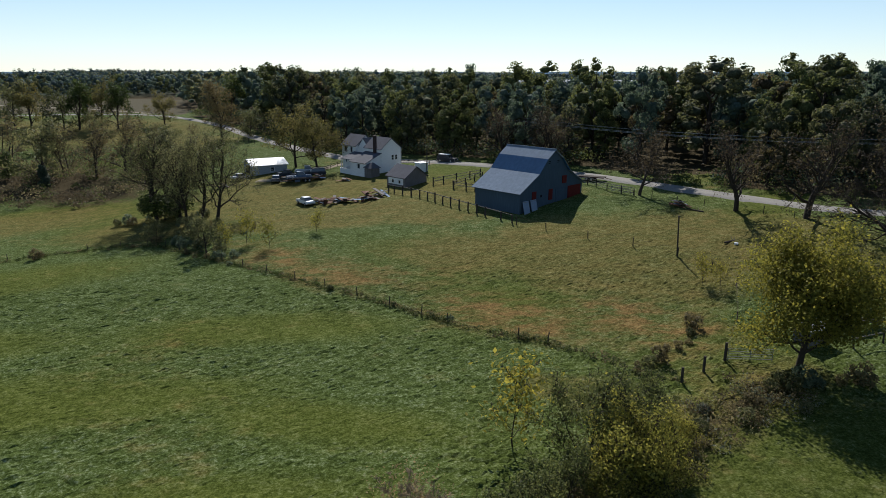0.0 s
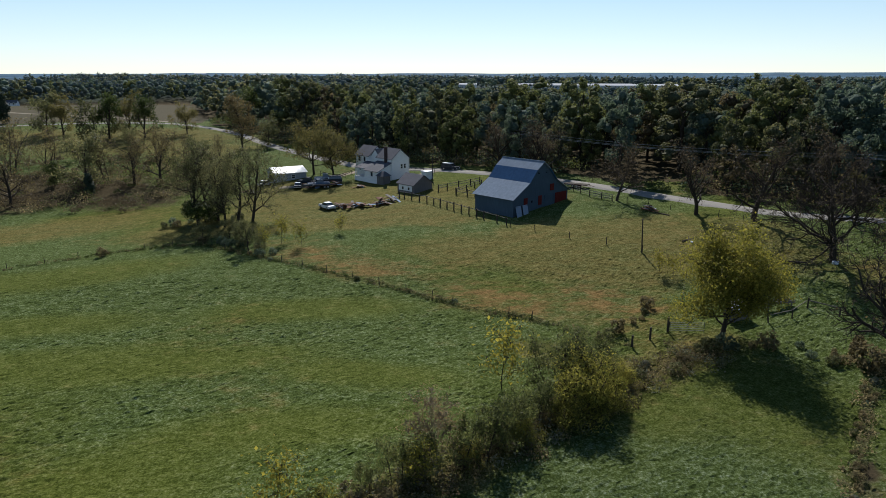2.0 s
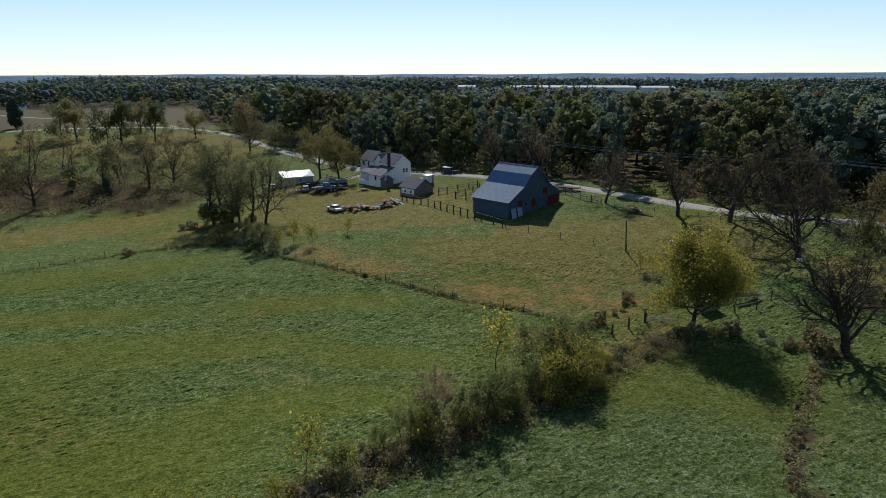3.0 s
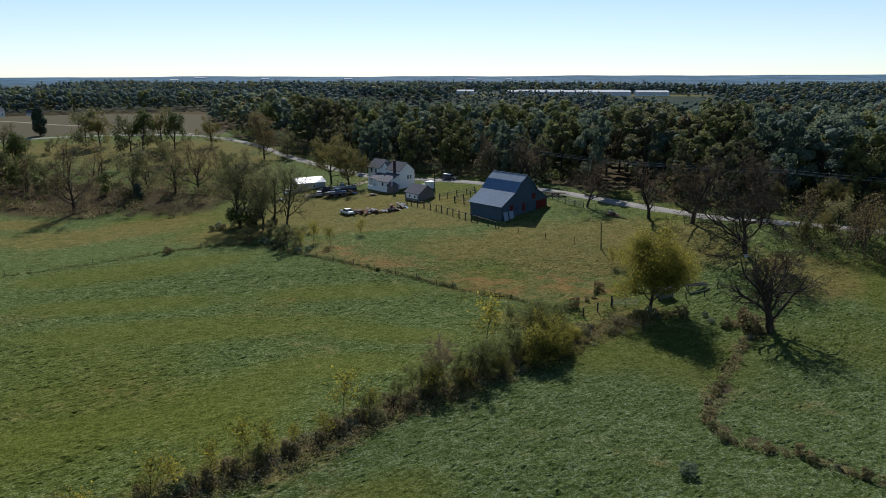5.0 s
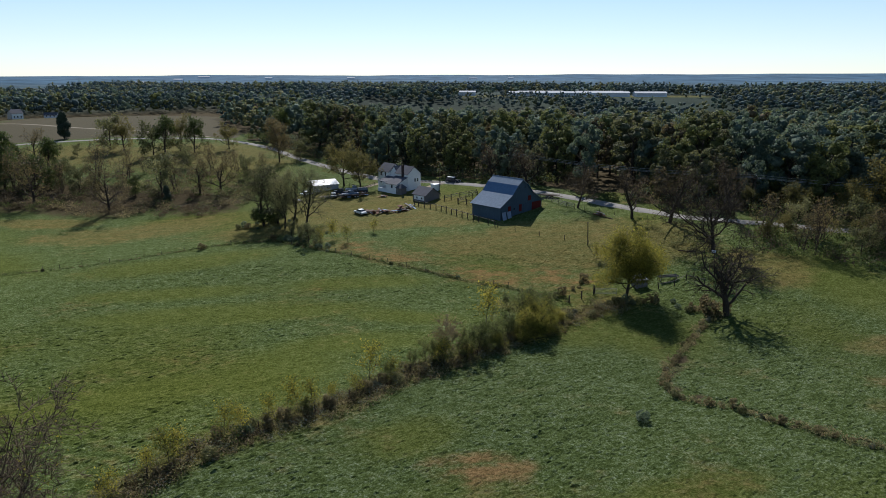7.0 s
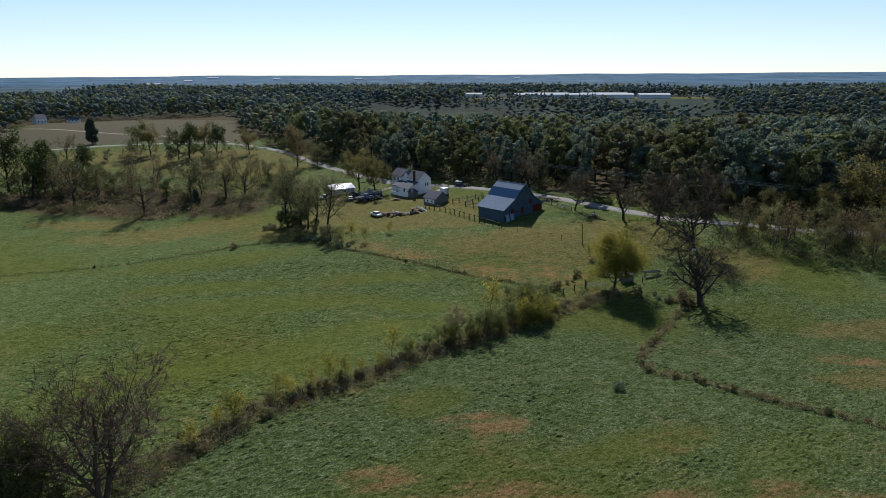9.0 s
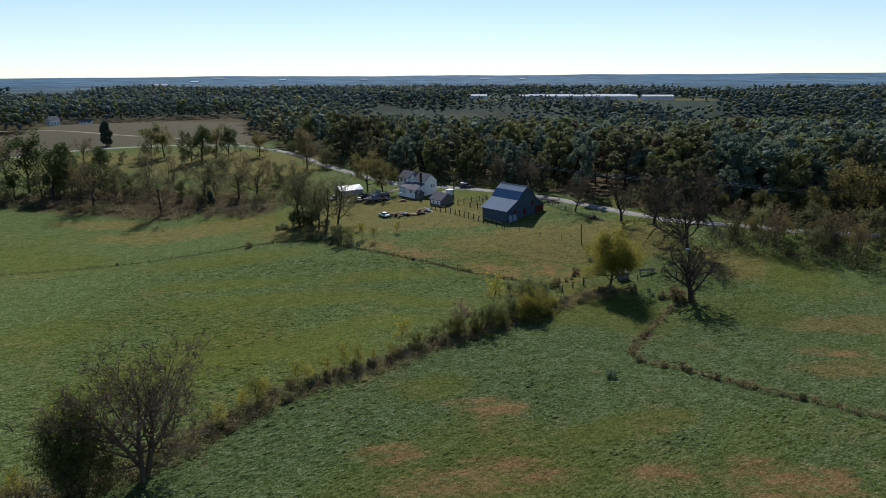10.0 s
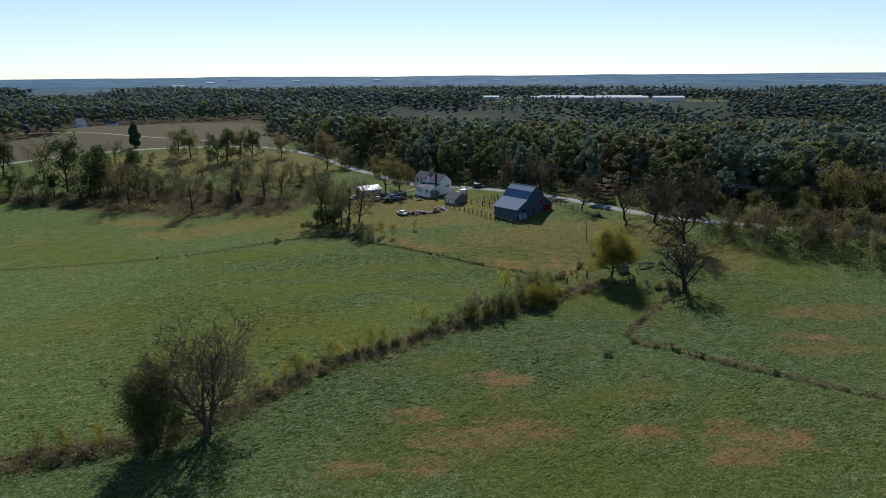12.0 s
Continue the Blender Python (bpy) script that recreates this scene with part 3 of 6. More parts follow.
def cover(x, y):
    """What grows where: mown, straw, rust, soil, floor, distance, a painted hazy tint, rough."""
    mown = max(spot(x, y, *s) for s in MOWN)
    straw = max(spot(x, y, *s) for s in STRAW)
    rust = max(spot(x, y, *s) for s in RUST)
    if -34 < x < 24:
        d = y - fence_y(x)
        rust = max(rust, 0.48 * max(0.0, 1 - abs(d - 8) / 9))
    soil = 0.0
    if x < -92 and road_y(x) + 7 < y < 560 and inside(x, y, TILLED):
        soil = min(1.0, (y - road_y(x) - 7) / 4)
    ry = road_y(x)
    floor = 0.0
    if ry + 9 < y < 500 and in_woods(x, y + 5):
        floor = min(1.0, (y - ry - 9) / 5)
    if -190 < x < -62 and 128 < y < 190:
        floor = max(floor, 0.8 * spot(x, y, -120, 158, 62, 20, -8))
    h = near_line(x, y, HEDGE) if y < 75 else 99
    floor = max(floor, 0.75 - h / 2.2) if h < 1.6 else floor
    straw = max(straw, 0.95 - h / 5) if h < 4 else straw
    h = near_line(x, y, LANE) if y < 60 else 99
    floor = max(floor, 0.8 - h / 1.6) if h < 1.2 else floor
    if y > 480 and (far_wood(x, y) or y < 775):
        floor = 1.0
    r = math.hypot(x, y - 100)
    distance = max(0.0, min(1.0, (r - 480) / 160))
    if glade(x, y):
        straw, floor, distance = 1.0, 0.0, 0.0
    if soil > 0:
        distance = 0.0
    # share of painted hazy blue, growing with distance
    far_haze = max(0.0, min(1.0, (r - 750) / 1500))
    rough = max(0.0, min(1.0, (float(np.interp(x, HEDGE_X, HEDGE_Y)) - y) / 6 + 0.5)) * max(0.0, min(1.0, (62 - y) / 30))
    return mown, straw, rust, soil, floor, distance, far_haze, rough


def graded(lo, a, b, hi, step, grow):
    mid = list(np.arange(a, b + 0.01, step))
    up, s = [], step
    while (up[-1] if up else b) < hi:
        s *= grow
        up.append((up[-1] if up else b) + s)
    down, s = [], step
    while (down[-1] if down else a) > lo:
        s *= grow
        down.append((down[-1] if down else a) - s)
    return down[::-1] + mid + up


def far_hills(x, y):
    """Low ridges towards the skyline."""
    d = math.hypot(x, y)
    if d < 1400:
        return 0.0
    k = min(1.0, (d - 1400) / 1500)
    n = noise.noise((x * 0.0009, y * 0.0011, 3.1)) * 12 + noise.noise((x * 0.004, y * 0.004, 1.7)) * 4
    return k * (n + (16 + 0.0055 * x) * min(1.0, (d - 1400) / 3000))


def build_ground():
    xs = graded(-4300, -130, 110, 4300, 2.0, 1.09)
    ys = graded(-900, -70, 270, 4700, 2.0, 1.08)
    verts, cov = [], []
    for y in ys:
        for x in xs:
            r = 0.10 * noise.noise((x * 0.21, y * 0.21, 0)) if abs(x) < 200 and y < 300 else 0.0
            verts.append((x, y, zt(x, y) + far_hills(x, y) + r))
            cov.append(cover(x, y))
    nx, ny = len(xs), len(ys)
    i = np.arange(nx * ny).reshape(ny, nx)
    faces = np.stack([i[:-1, :-1], i[:-1, 1:], i[1:, 1:], i[1:, :-1]], -1).reshape(-1, 4)
    me = mesh_of("ground", verts, faces, GROUND, True)
    cov = np.array(cov, np.float32)
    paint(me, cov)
    tagged(new("ground", me), "rolling pasture of weeds and grass with dry patches", "ground", "", "structure")
    sward(np.array(xs), np.array(ys), np.array(verts)[:, 2].reshape(ny, nx), cov.reshape(ny, nx, -1))


def paint(me, cov):
    """Hands each point's plant cover and hazy tint to the pasture material."""
    for k, name in enumerate(("mown", "straw", "rust", "soil", "floor", "distance", "far_haze", "rough")):
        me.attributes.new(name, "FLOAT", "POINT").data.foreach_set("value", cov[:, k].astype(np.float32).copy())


def between(xs, ys, grid, x, y):
    """Values of a grid at the places x, y."""
    i = np.clip(np.searchsorted(xs, x) - 1, 0, len(xs) - 2)
    j = np.clip(np.searchsorted(ys, y) - 1, 0, len(ys) - 2)
    u, v = (x - xs[i]) / (xs[i + 1] - xs[i]), (y - ys[j]) / (ys[j + 1] - ys[j])
    if grid.ndim == 3:
        u, v = u[:, None], v[:, None]
    return (grid[j, i] * (1 - u) + grid[j, i + 1] * u) * (1 - v) + (grid[j + 1, i] * (1 - u) + grid[j + 1, i + 1] * u) * v


def lattice(r, x, y, cell):
    """Smooth random heights, 0 to 1, with waves of about two cells."""
    a, b = (x - x.min()) / cell, (y - y.min()) / cell
    table = r.uniform(size=(int(b.max()) + 2, int(a.max()) + 2))
    i, j = a.astype(int), b.astype(int)
    u, v = a - i, b - j
    u, v = u * u * (3 - 2 * u), v * v * (3 - 2 * v)
    return (table[j, i] * (1 - u) + table[j, i + 1] * u) * (1 - v) + (table[j + 1, i] * (1 - u) + table[j + 1, i + 1] * u) * v


def sward(xs, ys, heights, cov):
    """The knee-high weeds and grass tussocks of the near fields."""
    r = np.random.default_rng(91)
    step = 0.36
    gx, gy = np.arange(-98, 82, step), np.arange(-46, 104, step)
    x, y = (q.ravel() for q in np.meshgrid(gx, gy))
    x, y = x + r.uniform(-0.12, 0.12, len(x)), y + r.uniform(-0.12, 0.12, len(x))
    c = between(xs, ys, cov, x, y)
    tussock = lattice(r, x, y, 0.42) * 0.6 + lattice(r, x, y, 0.78) * 0.4
    rank = 0.35 + 0.9 * lattice(r, x, y, 5.0) * lattice(r, x, y, 13.0) * 1.6
    short = 1 - 0.5 * np.clip(np.maximum(c[:, 0], c[:, 2]), 0, 1)
    edge = np.minimum(np.minimum(x - gx[0], gx[-1] - x), np.minimum(y - gy[0], gy[-1] - y))
    calm = np.clip(edge / 28.0, 0.12, 1)
    h = 0.06 + (0.42 * np.clip(tussock - 0.36, 0, 1) * rank + r.uniform(-0.07, 0.07, len(x))) * short * calm
    h = np.where(edge < 2.0, h - 0.35 * (1 - edge / 2.0), h)
    h = np.where(c[:, 4] > 0.3, -0.2, h)
    z = between(xs, ys, heights, x, y) + h
    nx, ny = len(gx), len(gy)
    i = np.arange(nx * ny).reshape(ny, nx)
    faces = np.stack([i[:-1, :-1], i[:-1, 1:], i[1:, 1:], i[1:, :-1]], -1).reshape(-1, 4)
    me = mesh_of("weed_sward", np.stack([x, y, z], 1), faces, GROUND)
    paint(me, c)
    tagged(new("weed_sward", me), "uneven sward of pale weeds and grass tussocks", "weeds", "", "stuff")


build_ground()


def ribbon(name, line, width, lift, mat, label, category, wobble=0.0, crown=0.0):
    """A road or track laid over the ground."""
    pts = smooth_line(line, 3.0)
    verts, faces = [], []
    cols = 7
    for i, p in enumerate(pts):
        d = pts[min(i + 1, len(pts) - 1)] - pts[max(i - 1, 0)]
        d /= np.linalg.norm(d)
        s = np.array([-d[1], d[0]])
        w = width * (1 + wobble * noise.noise((i * 0.35, 7.0, 0)))
        for k in range(cols):
            u = k / (cols - 1) * 2 - 1
            q = p + s * u * w / 2
            z = zt(*q) + lift + crown * (1 - u * u)
            if k in (0, cols - 1):
                z -= lift + 0.25
            verts.append((*q, z))
    for i in range(len(pts) - 1):
        for k in range(cols - 1):
            a = i * cols + k
            faces.append((a, a + cols, a + cols + 1, a + 1))
    me = mesh_of(name, verts, faces, mat, True)
    return tagged(new(name, me), label, category, "", "structure")


ribbon("road", ROAD, 4.6, 0.12, GRAVEL, "pale gravel country road along the woods", "road", 0.08, 0.08)
TRACK_MAT = plain("dirt_track", (0.20, 0.17, 0.12), 0.95, 0, 0.35, 2.0, (1, 1, 1), 0.02)
ribbon("driveway", [(-20, 162), (-26, 157), (-31, 149), (-36, 146), (-41, 147)], 3.2, 0.10, TRACK_MAT, "worn dirt drive to the farmyard", "driveway", 0.3)
ribbon("driveway", [(-2, 152.5), (-6, 148.5), (-9, 143)], 3.2, 0.10, TRACK_MAT, "short dirt drive from road to house", "driveway", 0.3)
ribbon("field_track", [(-330, 372), (-270, 366), (-210, 330), (-150, 300), (-118, 276)], 3.5, 0.12, TRACK_MAT, "pale track across the tilled field", "track", 0.3)

# ---- farm buildings ----
HEAD = 43.6
BLUE_PAINT = plain("weathered_blue_siding", (0.058, 0.090, 0.122), 0.85, 0, 0.22, 2.5, (3, 3, 0.25), 0.006)
# shallow panels carry sun brightness in their colour, steep ones a shaded blue
ROOF_TIN_SUNLIT = plain("sunlit_tin_roof", (0.160, 0.205, 0.262), 0.85, 0.0, 0.18, 1.6, (1, 1, 1), 0.004, 0.05)
ROOF_TIN_SHADED = plain("shaded_tin_roof", (0.040, 0.100, 0.195), 0.85, 0.0, 0.2, 1.6, (1, 1, 1), 0.004, 0.05)
RED_PAINT = plain("red_paint", (0.13, 0.020, 0.017), 0.8, 0, 0.3, 3.0, (3, 3, 0.3))
WHITE_PAINT = plain("white_siding", (0.74, 0.74, 0.72), 0.7, 0, 0.10, 2.5, (0.4, 0.4, 4), 0.004)
WHITE_SHEET = plain("white_sheet", (0.58, 0.62, 0.68), 0.5, 0, 0.1, 2.0)
# white sheet with the blue of shade put into its colour; scrap shares it
SHADE_BLUE_SHEET = plain("shade_blue_sheet", (0.22, 0.28, 0.36), 0.9, 0, 0.12, 2.0, (1, 1, 1), 0.0, 0.03)
SHINGLE = plain("grey_shingles", (0.088, 0.092, 0.108), 0.9, 0, 0.3, 5.0, (1, 1, 3), 0.01)
WEATHERED = plain("weathered_boards", (0.17, 0.158, 0.15), 0.9, 0, 0.35, 3.0, (4, 4, 0.3), 0.01)
GREY_SIDING = plain("grey_siding", (0.33, 0.35, 0.37), 0.8, 0, 0.22, 2.5, (0.5, 0.5, 4), 0.004)
# near-black fill that paints the shade inside vents and the garage doorway
OPENING_SHADE = plain("painted_opening_shade", (0.012, 0.012, 0.014), 0.95, 0, 0.2)
FENCE_WOOD = plain("fence_wood", (0.060, 0.050, 0.042), 0.95, 0, 0.35, 5.0, (1, 1, 0.3), 0.01)
RAIL_WOOD = plain("rail_wood", (0.23, 0.20, 0.17), 0.9, 0, 0.3, 4.0, (0.3, 1, 1), 0.01)
BRICK = plain("chimney_brick", (0.060, 0.042, 0.038), 0.9, 0, 0.3, 6.0)
STEEL = plain("galvanised_steel", (0.24, 0.24, 0.23), 0.85, 0.1, 0.2)
m_glass, nt_glass, b_glass = material("window_glass", 0.08)
b_glass.inputs["Base Color"].default_value = (0.03, 0.035, 0.04, 1)
b_glass.inputs["Specular IOR Level"].default_value = 0.8
GLASS = m_glass


def roof_part(name, parent, mat, label, a, b, c, d, thick=0.10, ribs=0.0):
    """A roof plane from eave (a, b) up to ridge (c, d), with standing seams as parts of it."""
    bm = bmesh.new()
    slab(bm, (a, b, c, d), thick)
    panel = part(name, bm, mat, parent, label)
    if ribs:
        a, b, c, d = (Vector(p) for p in (a, b, c, d))
        n = (b - a).cross(d - a).normalized()
        k = max(2, int((b - a).length / ribs))
        for i in range(k + 1):
            bm = bmesh.new()
            rod(bm, a.lerp(b, i / k) + n * 0.004, d.lerp(c, i / k) + n * 0.004, 0.009, 0.009, 4)
            part("seam", bm, mat, panel)
    return panel


def wall_poly(bm, outline, y0, y1):
    """An upright wall with its outline in x and z, between two planes of y."""
    slab(bm, [(x, y0, z) for x, z in outline], y0 - y1, Vector((0, 1, 0)))


def opening(parent, x, z, w, h, y, kind="window", frame_mat=None, fill=None, out=-1):
    """A framed window or door set on a wall that faces along y."""
    bm = bmesh.new()
    t = 0.09
    for x0, x1, z0, z1 in ((x - t, x, z - t, z + h + t), (x + w, x + w + t, z - t, z + h + t), (x, x + w, z + h, z + h + t), (x, x + w, z - t, z)):
        box(bm, x0, y + out * 0.07, z0, x1, y + 0.05, z1)
    win = part(kind, bm, frame_mat or WHITE_PAINT, parent)
    bm = bmesh.new()
    box(bm, x, y + out * 0.025, z, x + w, y + 0.04, z + h)
    part("pane" if kind == "window" else "panel", bm, fill or GLASS, win)
    if kind == "window":
        bm = bmesh.new()
        box(bm, x, y + out * 0.05, z + h / 2 - 0.03, x + w, y + out * 0.027, z + h / 2 + 0.03)
        part("sash_bar", bm, frame_mat or WHITE_PAINT, win)
    return win


def build_barn():
    W, L, he, hm, om, hk, ok, hr = 16.6, 9.6, 3.66, 6.1, 4.23, 8.33, 6.3, 9.7
    ob = thing("barn", pose(11.94, 103.47, 4.32, 0, 0, HEAD), "large blue-grey gambrel barn with tin roof and red doors", "barn")
    low = -1.2
    prof = [(0, he), (om, hm), (ok, hk), (W / 2, hr), (W - ok, hk), (W - om, hm), (W, he)]
    for name, y0, y1, lab in (("gable_wall", 0.0, 0.2, ""), ("gable_wall", L - 0.2, L, "")):
        bm = bmesh.new()
        wall_poly(bm, [(0, low), (W, low)] + [(x, z - 0.08) for x, z in reversed(prof)], y0, y1)
        part(name, bm, BLUE_PAINT, ob, lab)
    for x0, x1 in ((0, 0.2), (W - 0.2, W)):
        bm = bmesh.new()
        box(bm, x0, 0.2, low, x1, L - 0.2, he - 0.1)
        part("side_wall", bm, BLUE_PAINT, ob)
    for i in range(6):
        (xa, za), (xb, zb) = prof[i], prof[i + 1]
        over = 0.45
        if i == 0:
            xa, za = xa - 0.5, za - 0.5 * (zb - za) / (xb - xa)
        if i == 5:
            xb, zb = xb + 0.5, zb - 0.5 * (za - zb) / (xb - xa)
        c = [(xa, L + over, za), (xa, -over, za), (xb, -over, zb), (xb, L + over, zb)]
        if i > 2:
            c = [(xb, -over, zb), (xb, L + over, zb), (xa, L + over, za), (xa, -over, za)]
        steep = i in (1, 4)
        roof_part("roof_panel", ob, ROOF_TIN_SHADED if steep else ROOF_TIN_SUNLIT, "steep blue tin roof panel with shade painted in" if steep else "ribbed grey tin roof panel with sun brightness painted in", *c, 0.08, 0.62)
    bm = bmesh.new()
    rod(bm, (W / 2, -0.5, hr + 0.05), (W / 2, L + 0.5, hr + 0.05), 0.10, 0.10, 6)
    part("ridge_cap", bm, ROOF_TIN_SUNLIT, ob)
    for x, z, w, h, mat, lab in ((3.0, 1.7, 1.05, 1.6, RED_PAINT, "red shutter"), (7.3, 1.5, 1.0, 1.8, RED_PAINT, "red shutter"), (10.8, 3.9, 1.2, 1.3, RED_PAINT, "red loft hatch"), (12.5, 0.1, 3.6, 3.2, RED_PAINT, "large red sliding door"), (9.1, 0.1, 3.0, 3.1, BLUE_PAINT, "blue-grey sliding door")):
        bm = bmesh.new()
        box(bm, x, -0.10, z, x + w, -0.003, z + h, 0.015)
        d = part("door" if h > 2 else "shutter", bm, mat, ob, lab)
        bm = bmesh.new()
        for xx in (x + 0.06, x + w - 0.16):
            box(bm, xx, -0.125, z + 0.05, xx + 0.10, -0.101, z + h - 0.05)
        for zz in (z + 0.06, z + h - 0.16):
            box(bm, x + 0.17, -0.125, zz, x + w - 0.17, -0.101, zz + 0.10)
        part("batten", bm, mat, d)
    for x in (7.0, 9.3):
        bm = bmesh.new()
        box(bm, x, -0.03, 7.5, x + 0.5, -0.003, 7.62)
        box(bm, x, -0.03, 7.75, x + 0.5, -0.003, 7.87)
        part("vent", bm, OPENING_SHADE, ob, "dark louvred vent")
    bm = bmesh.new()
    box(bm, 5.2, -0.03, 2.2, 5.6, -0.003, 2.6)
    part("vent", bm, OPENING_SHADE, ob)
    return ob


build_barn()


def white_sheet(x, tilt):
    ob = thing("metal_sheet", pose(11.94, 103.47, 4.32, 0, 0, HEAD) @ pose(x, -0.75, 0.0, tilt, 0, 0), "white sheet panel leaning on the barn, coloured shaded blue", "panel", "sheets at the barn")
    bm = bmesh.new()
    box(bm, 0, -0.03, -0.25, 1.45, 0.03, 2.15, 0.01)
    part("sheet", bm, SHADE_BLUE_SHEET, ob)
    for z in (0.1, 1.95):
        bm = bmesh.new()
        box(bm, 0.05, -0.06, z, 1.4, -0.031, z + 0.08)
        part("rail", bm, STEEL, ob)


white_sheet(0.45, -14)
white_sheet(2.35, -14)


def gable_block(ob, x0, x1, y0, y1, eave, ridge, wall, roof, over=0.3, along="y", low=-0.8, ribs=0.0):
    """Four walls and a pitched roof, the ridge along y or x."""
    t = 0.18
    if along == "y":
        mid = (x0 + x1) / 2
        ends = [(x0, low), (x1, low), (x1, eave), (mid, ridge), (x0, eave)]
        for a, b in ((y0, y0 + t), (y1 - t, y1)):
            bm = bmesh.new()
            wall_poly(bm, ends, a, b)
            part("gable_wall", bm, wall, ob)
        for a, b in ((x0, x0 + t), (x1 - t, x1)):
            bm = bmesh.new()
            box(bm, a, y0 + t, low, b, y1 - t, eave)
            part("wall", bm, wall, ob)
        k = (ridge - eave) / (mid - x0) * over
        for s, xe in ((1, x0 - over), (-1, x1 + over)):
            a, b, c, d = (xe, y1 + over, eave - k + 0.1), (xe, y0 - over, eave - k + 0.1), (mid, y0 - over, ridge + 0.1), (mid, y1 + over, ridge + 0.1)
            roof_part("roof", ob, roof, "", *((a, b, c, d) if s > 0 else (b, a, d, c)), 0.1, ribs)
    else:
        mid = (y0 + y1) / 2
        for a, b in ((x0, x0 + t), (x1 - t, x1)):
            bm = bmesh.new()
            slab(bm, [(a, y, z) for y, z in ((y0, low), (y1, low), (y1, eave), (mid, ridge), (y0, eave))], a - b, Vector((1, 0, 0)))
            part("gable_wall", bm, wall, ob)
        for a, b in ((y0, y0 + t), (y1 - t, y1)):
            bm = bmesh.new()
            box(bm, x0 + t, a, low, x1 - t, b, eave)
            part("wall", bm, wall, ob)
        k = (ridge - eave) / (mid - y0) * over
        for s, ye in ((1, y0 - over), (-1, y1 + over)):
            a, b, c, d = (x0 - over, ye, eave - k + 0.1), (x1 + over, ye, eave - k + 0.1), (x1 + over, mid, ridge + 0.1), (x0 - over, mid, ridge + 0.1)
            roof_part("roof", ob, roof, "", *((a, b, c, d) if s > 0 else (b, a, d, c)), 0.1, ribs)


def side_window(parent, y, z, w, h, x):
    """A window on a wall that faces along -x."""
    bm = bmesh.new()
    t = 0.09
    for y0, y1, z0, z1 in ((y - t, y, z - t, z + h + t), (y + w, y + w + t, z - t, z + h + t), (y, y + w, z + h, z + h + t), (y, y + w, z - t, z)):
        box(bm, x - 0.07, y0, z0, x + 0.05, y1, z1)
    win = part("window", bm, WHITE_PAINT, parent)
    bm = bmesh.new()
    box(bm, x - 0.025, y, z, x + 0.04, y + w, z + h)
    part("pane", bm, GLASS, win)


def build_house():
    ob = thing("farmhouse", pose(-9.3, 147.3, 5.3, 0, 0, HEAD), "white two-storey farmhouse with grey shingle roofs and chimney", "house")
    gable_block(ob, -5.4, 0, 0, 5.6, 4.9, 7.0, WHITE_PAINT, SHINGLE)
    gable_block(ob, -5.4, 0, 9.0, 14.2, 4.9, 7.0, WHITE_PAINT, SHINGLE)
    gable_block(ob, -4.6, 0.4, 5.4, 9.2, 4.6, 6.6, WHITE_PAINT, SHINGLE, 0.1, "x")
    # lean-to kitchen on the side
    bm = bmesh.new()
    wall_poly(bm, [(-9.6, -0.8), (-5.42, -0.8), (-5.42, 3.9), (-9.6, 2.2)], 0.1, 5.2)
    part("kitchen_wall", bm, WHITE_PAINT, ob)
    roof_part("kitchen_roof", ob, SHINGLE, "grey lean-to roof", (-9.95, 5.5, 2.18), (-9.95, -0.2, 2.18), (-5.42, -0.2, 4.05), (-5.42, 5.5, 4.05), 0.1)
    # porch between the wings
    roof_part("porch_roof", ob, SHINGLE, "", (-9.4, 9.6, 2.45), (-9.4, 5.6, 2.45), (-5.42, 5.6, 3.6), (-5.42, 9.6, 3.6), 0.08)
    for y in (5.9, 7.6, 9.3):
        bm = bmesh.new()
        box(bm, -9.25, y, -0.8, -9.12, y + 0.13, 2.42)
        part("porch_post", bm, WHITE_PAINT, ob)
    bm = bmesh.new()
    box(bm, -9.4, 5.3, -0.8, -5.42, 9.6, 0.35)
    part("porch_floor", bm, WHITE_PAINT, ob)
    # chimney
    bm = bmesh.new()
    box(bm, -5.9, 1.6, 3.2, -5.3, 2.2, 7.5, 0.02)
    box(bm, -5.97, 1.53, 7.5, -5.23, 2.27, 7.65)
    part("chimney", bm, BRICK, ob, "dark brick chimney")
    for x, z in ((-2.6, 2.4), (-1.6, 2.4)):
        opening(ob, x, z, 0.6, 1.0, 0)
    opening(ob, -3.1, 5.1, 0.7, 0.9, 9.0)
    for y in (10.2, 12.3):
        for z in (1.0, 3.3):
            side_window(ob, y, z, 0.75, 1.25, -5.4)
    side_window(ob, 2.0, 0.9, 0.8, 1.0, -9.6)
    for x in (-5.55, 0.09):
        bm = bmesh.new()
        rod(bm, (x, -0.06, 0.0), (x, -0.06, 4.85), 0.045, 0.045, 6)
        part("downpipe", bm, WHITE_PAINT, ob)
    return ob


build_house()


def grey_shed():
    ob = thing("shed", pose(-7.3, 127.0, 4.55, 0, 0, HEAD), "small grey shed with pale front and shingle roof", "shed")
    gable_block(ob, 0, 5.6, 0, 5.4, 2.0, 3.9, WEATHERED, SHINGLE)
    bm = bmesh.new()
    box(bm, -0.05, 0.5, 0.5, -0.003, 4.9, 1.7)
    part("side_board", bm, WHITE_PAINT, ob, "pale painted side boards")
    for y in (1.2, 3.2):
        side_window(ob, y, 0.75, 0.6, 0.6, -0.053)
    return ob


grey_shed()


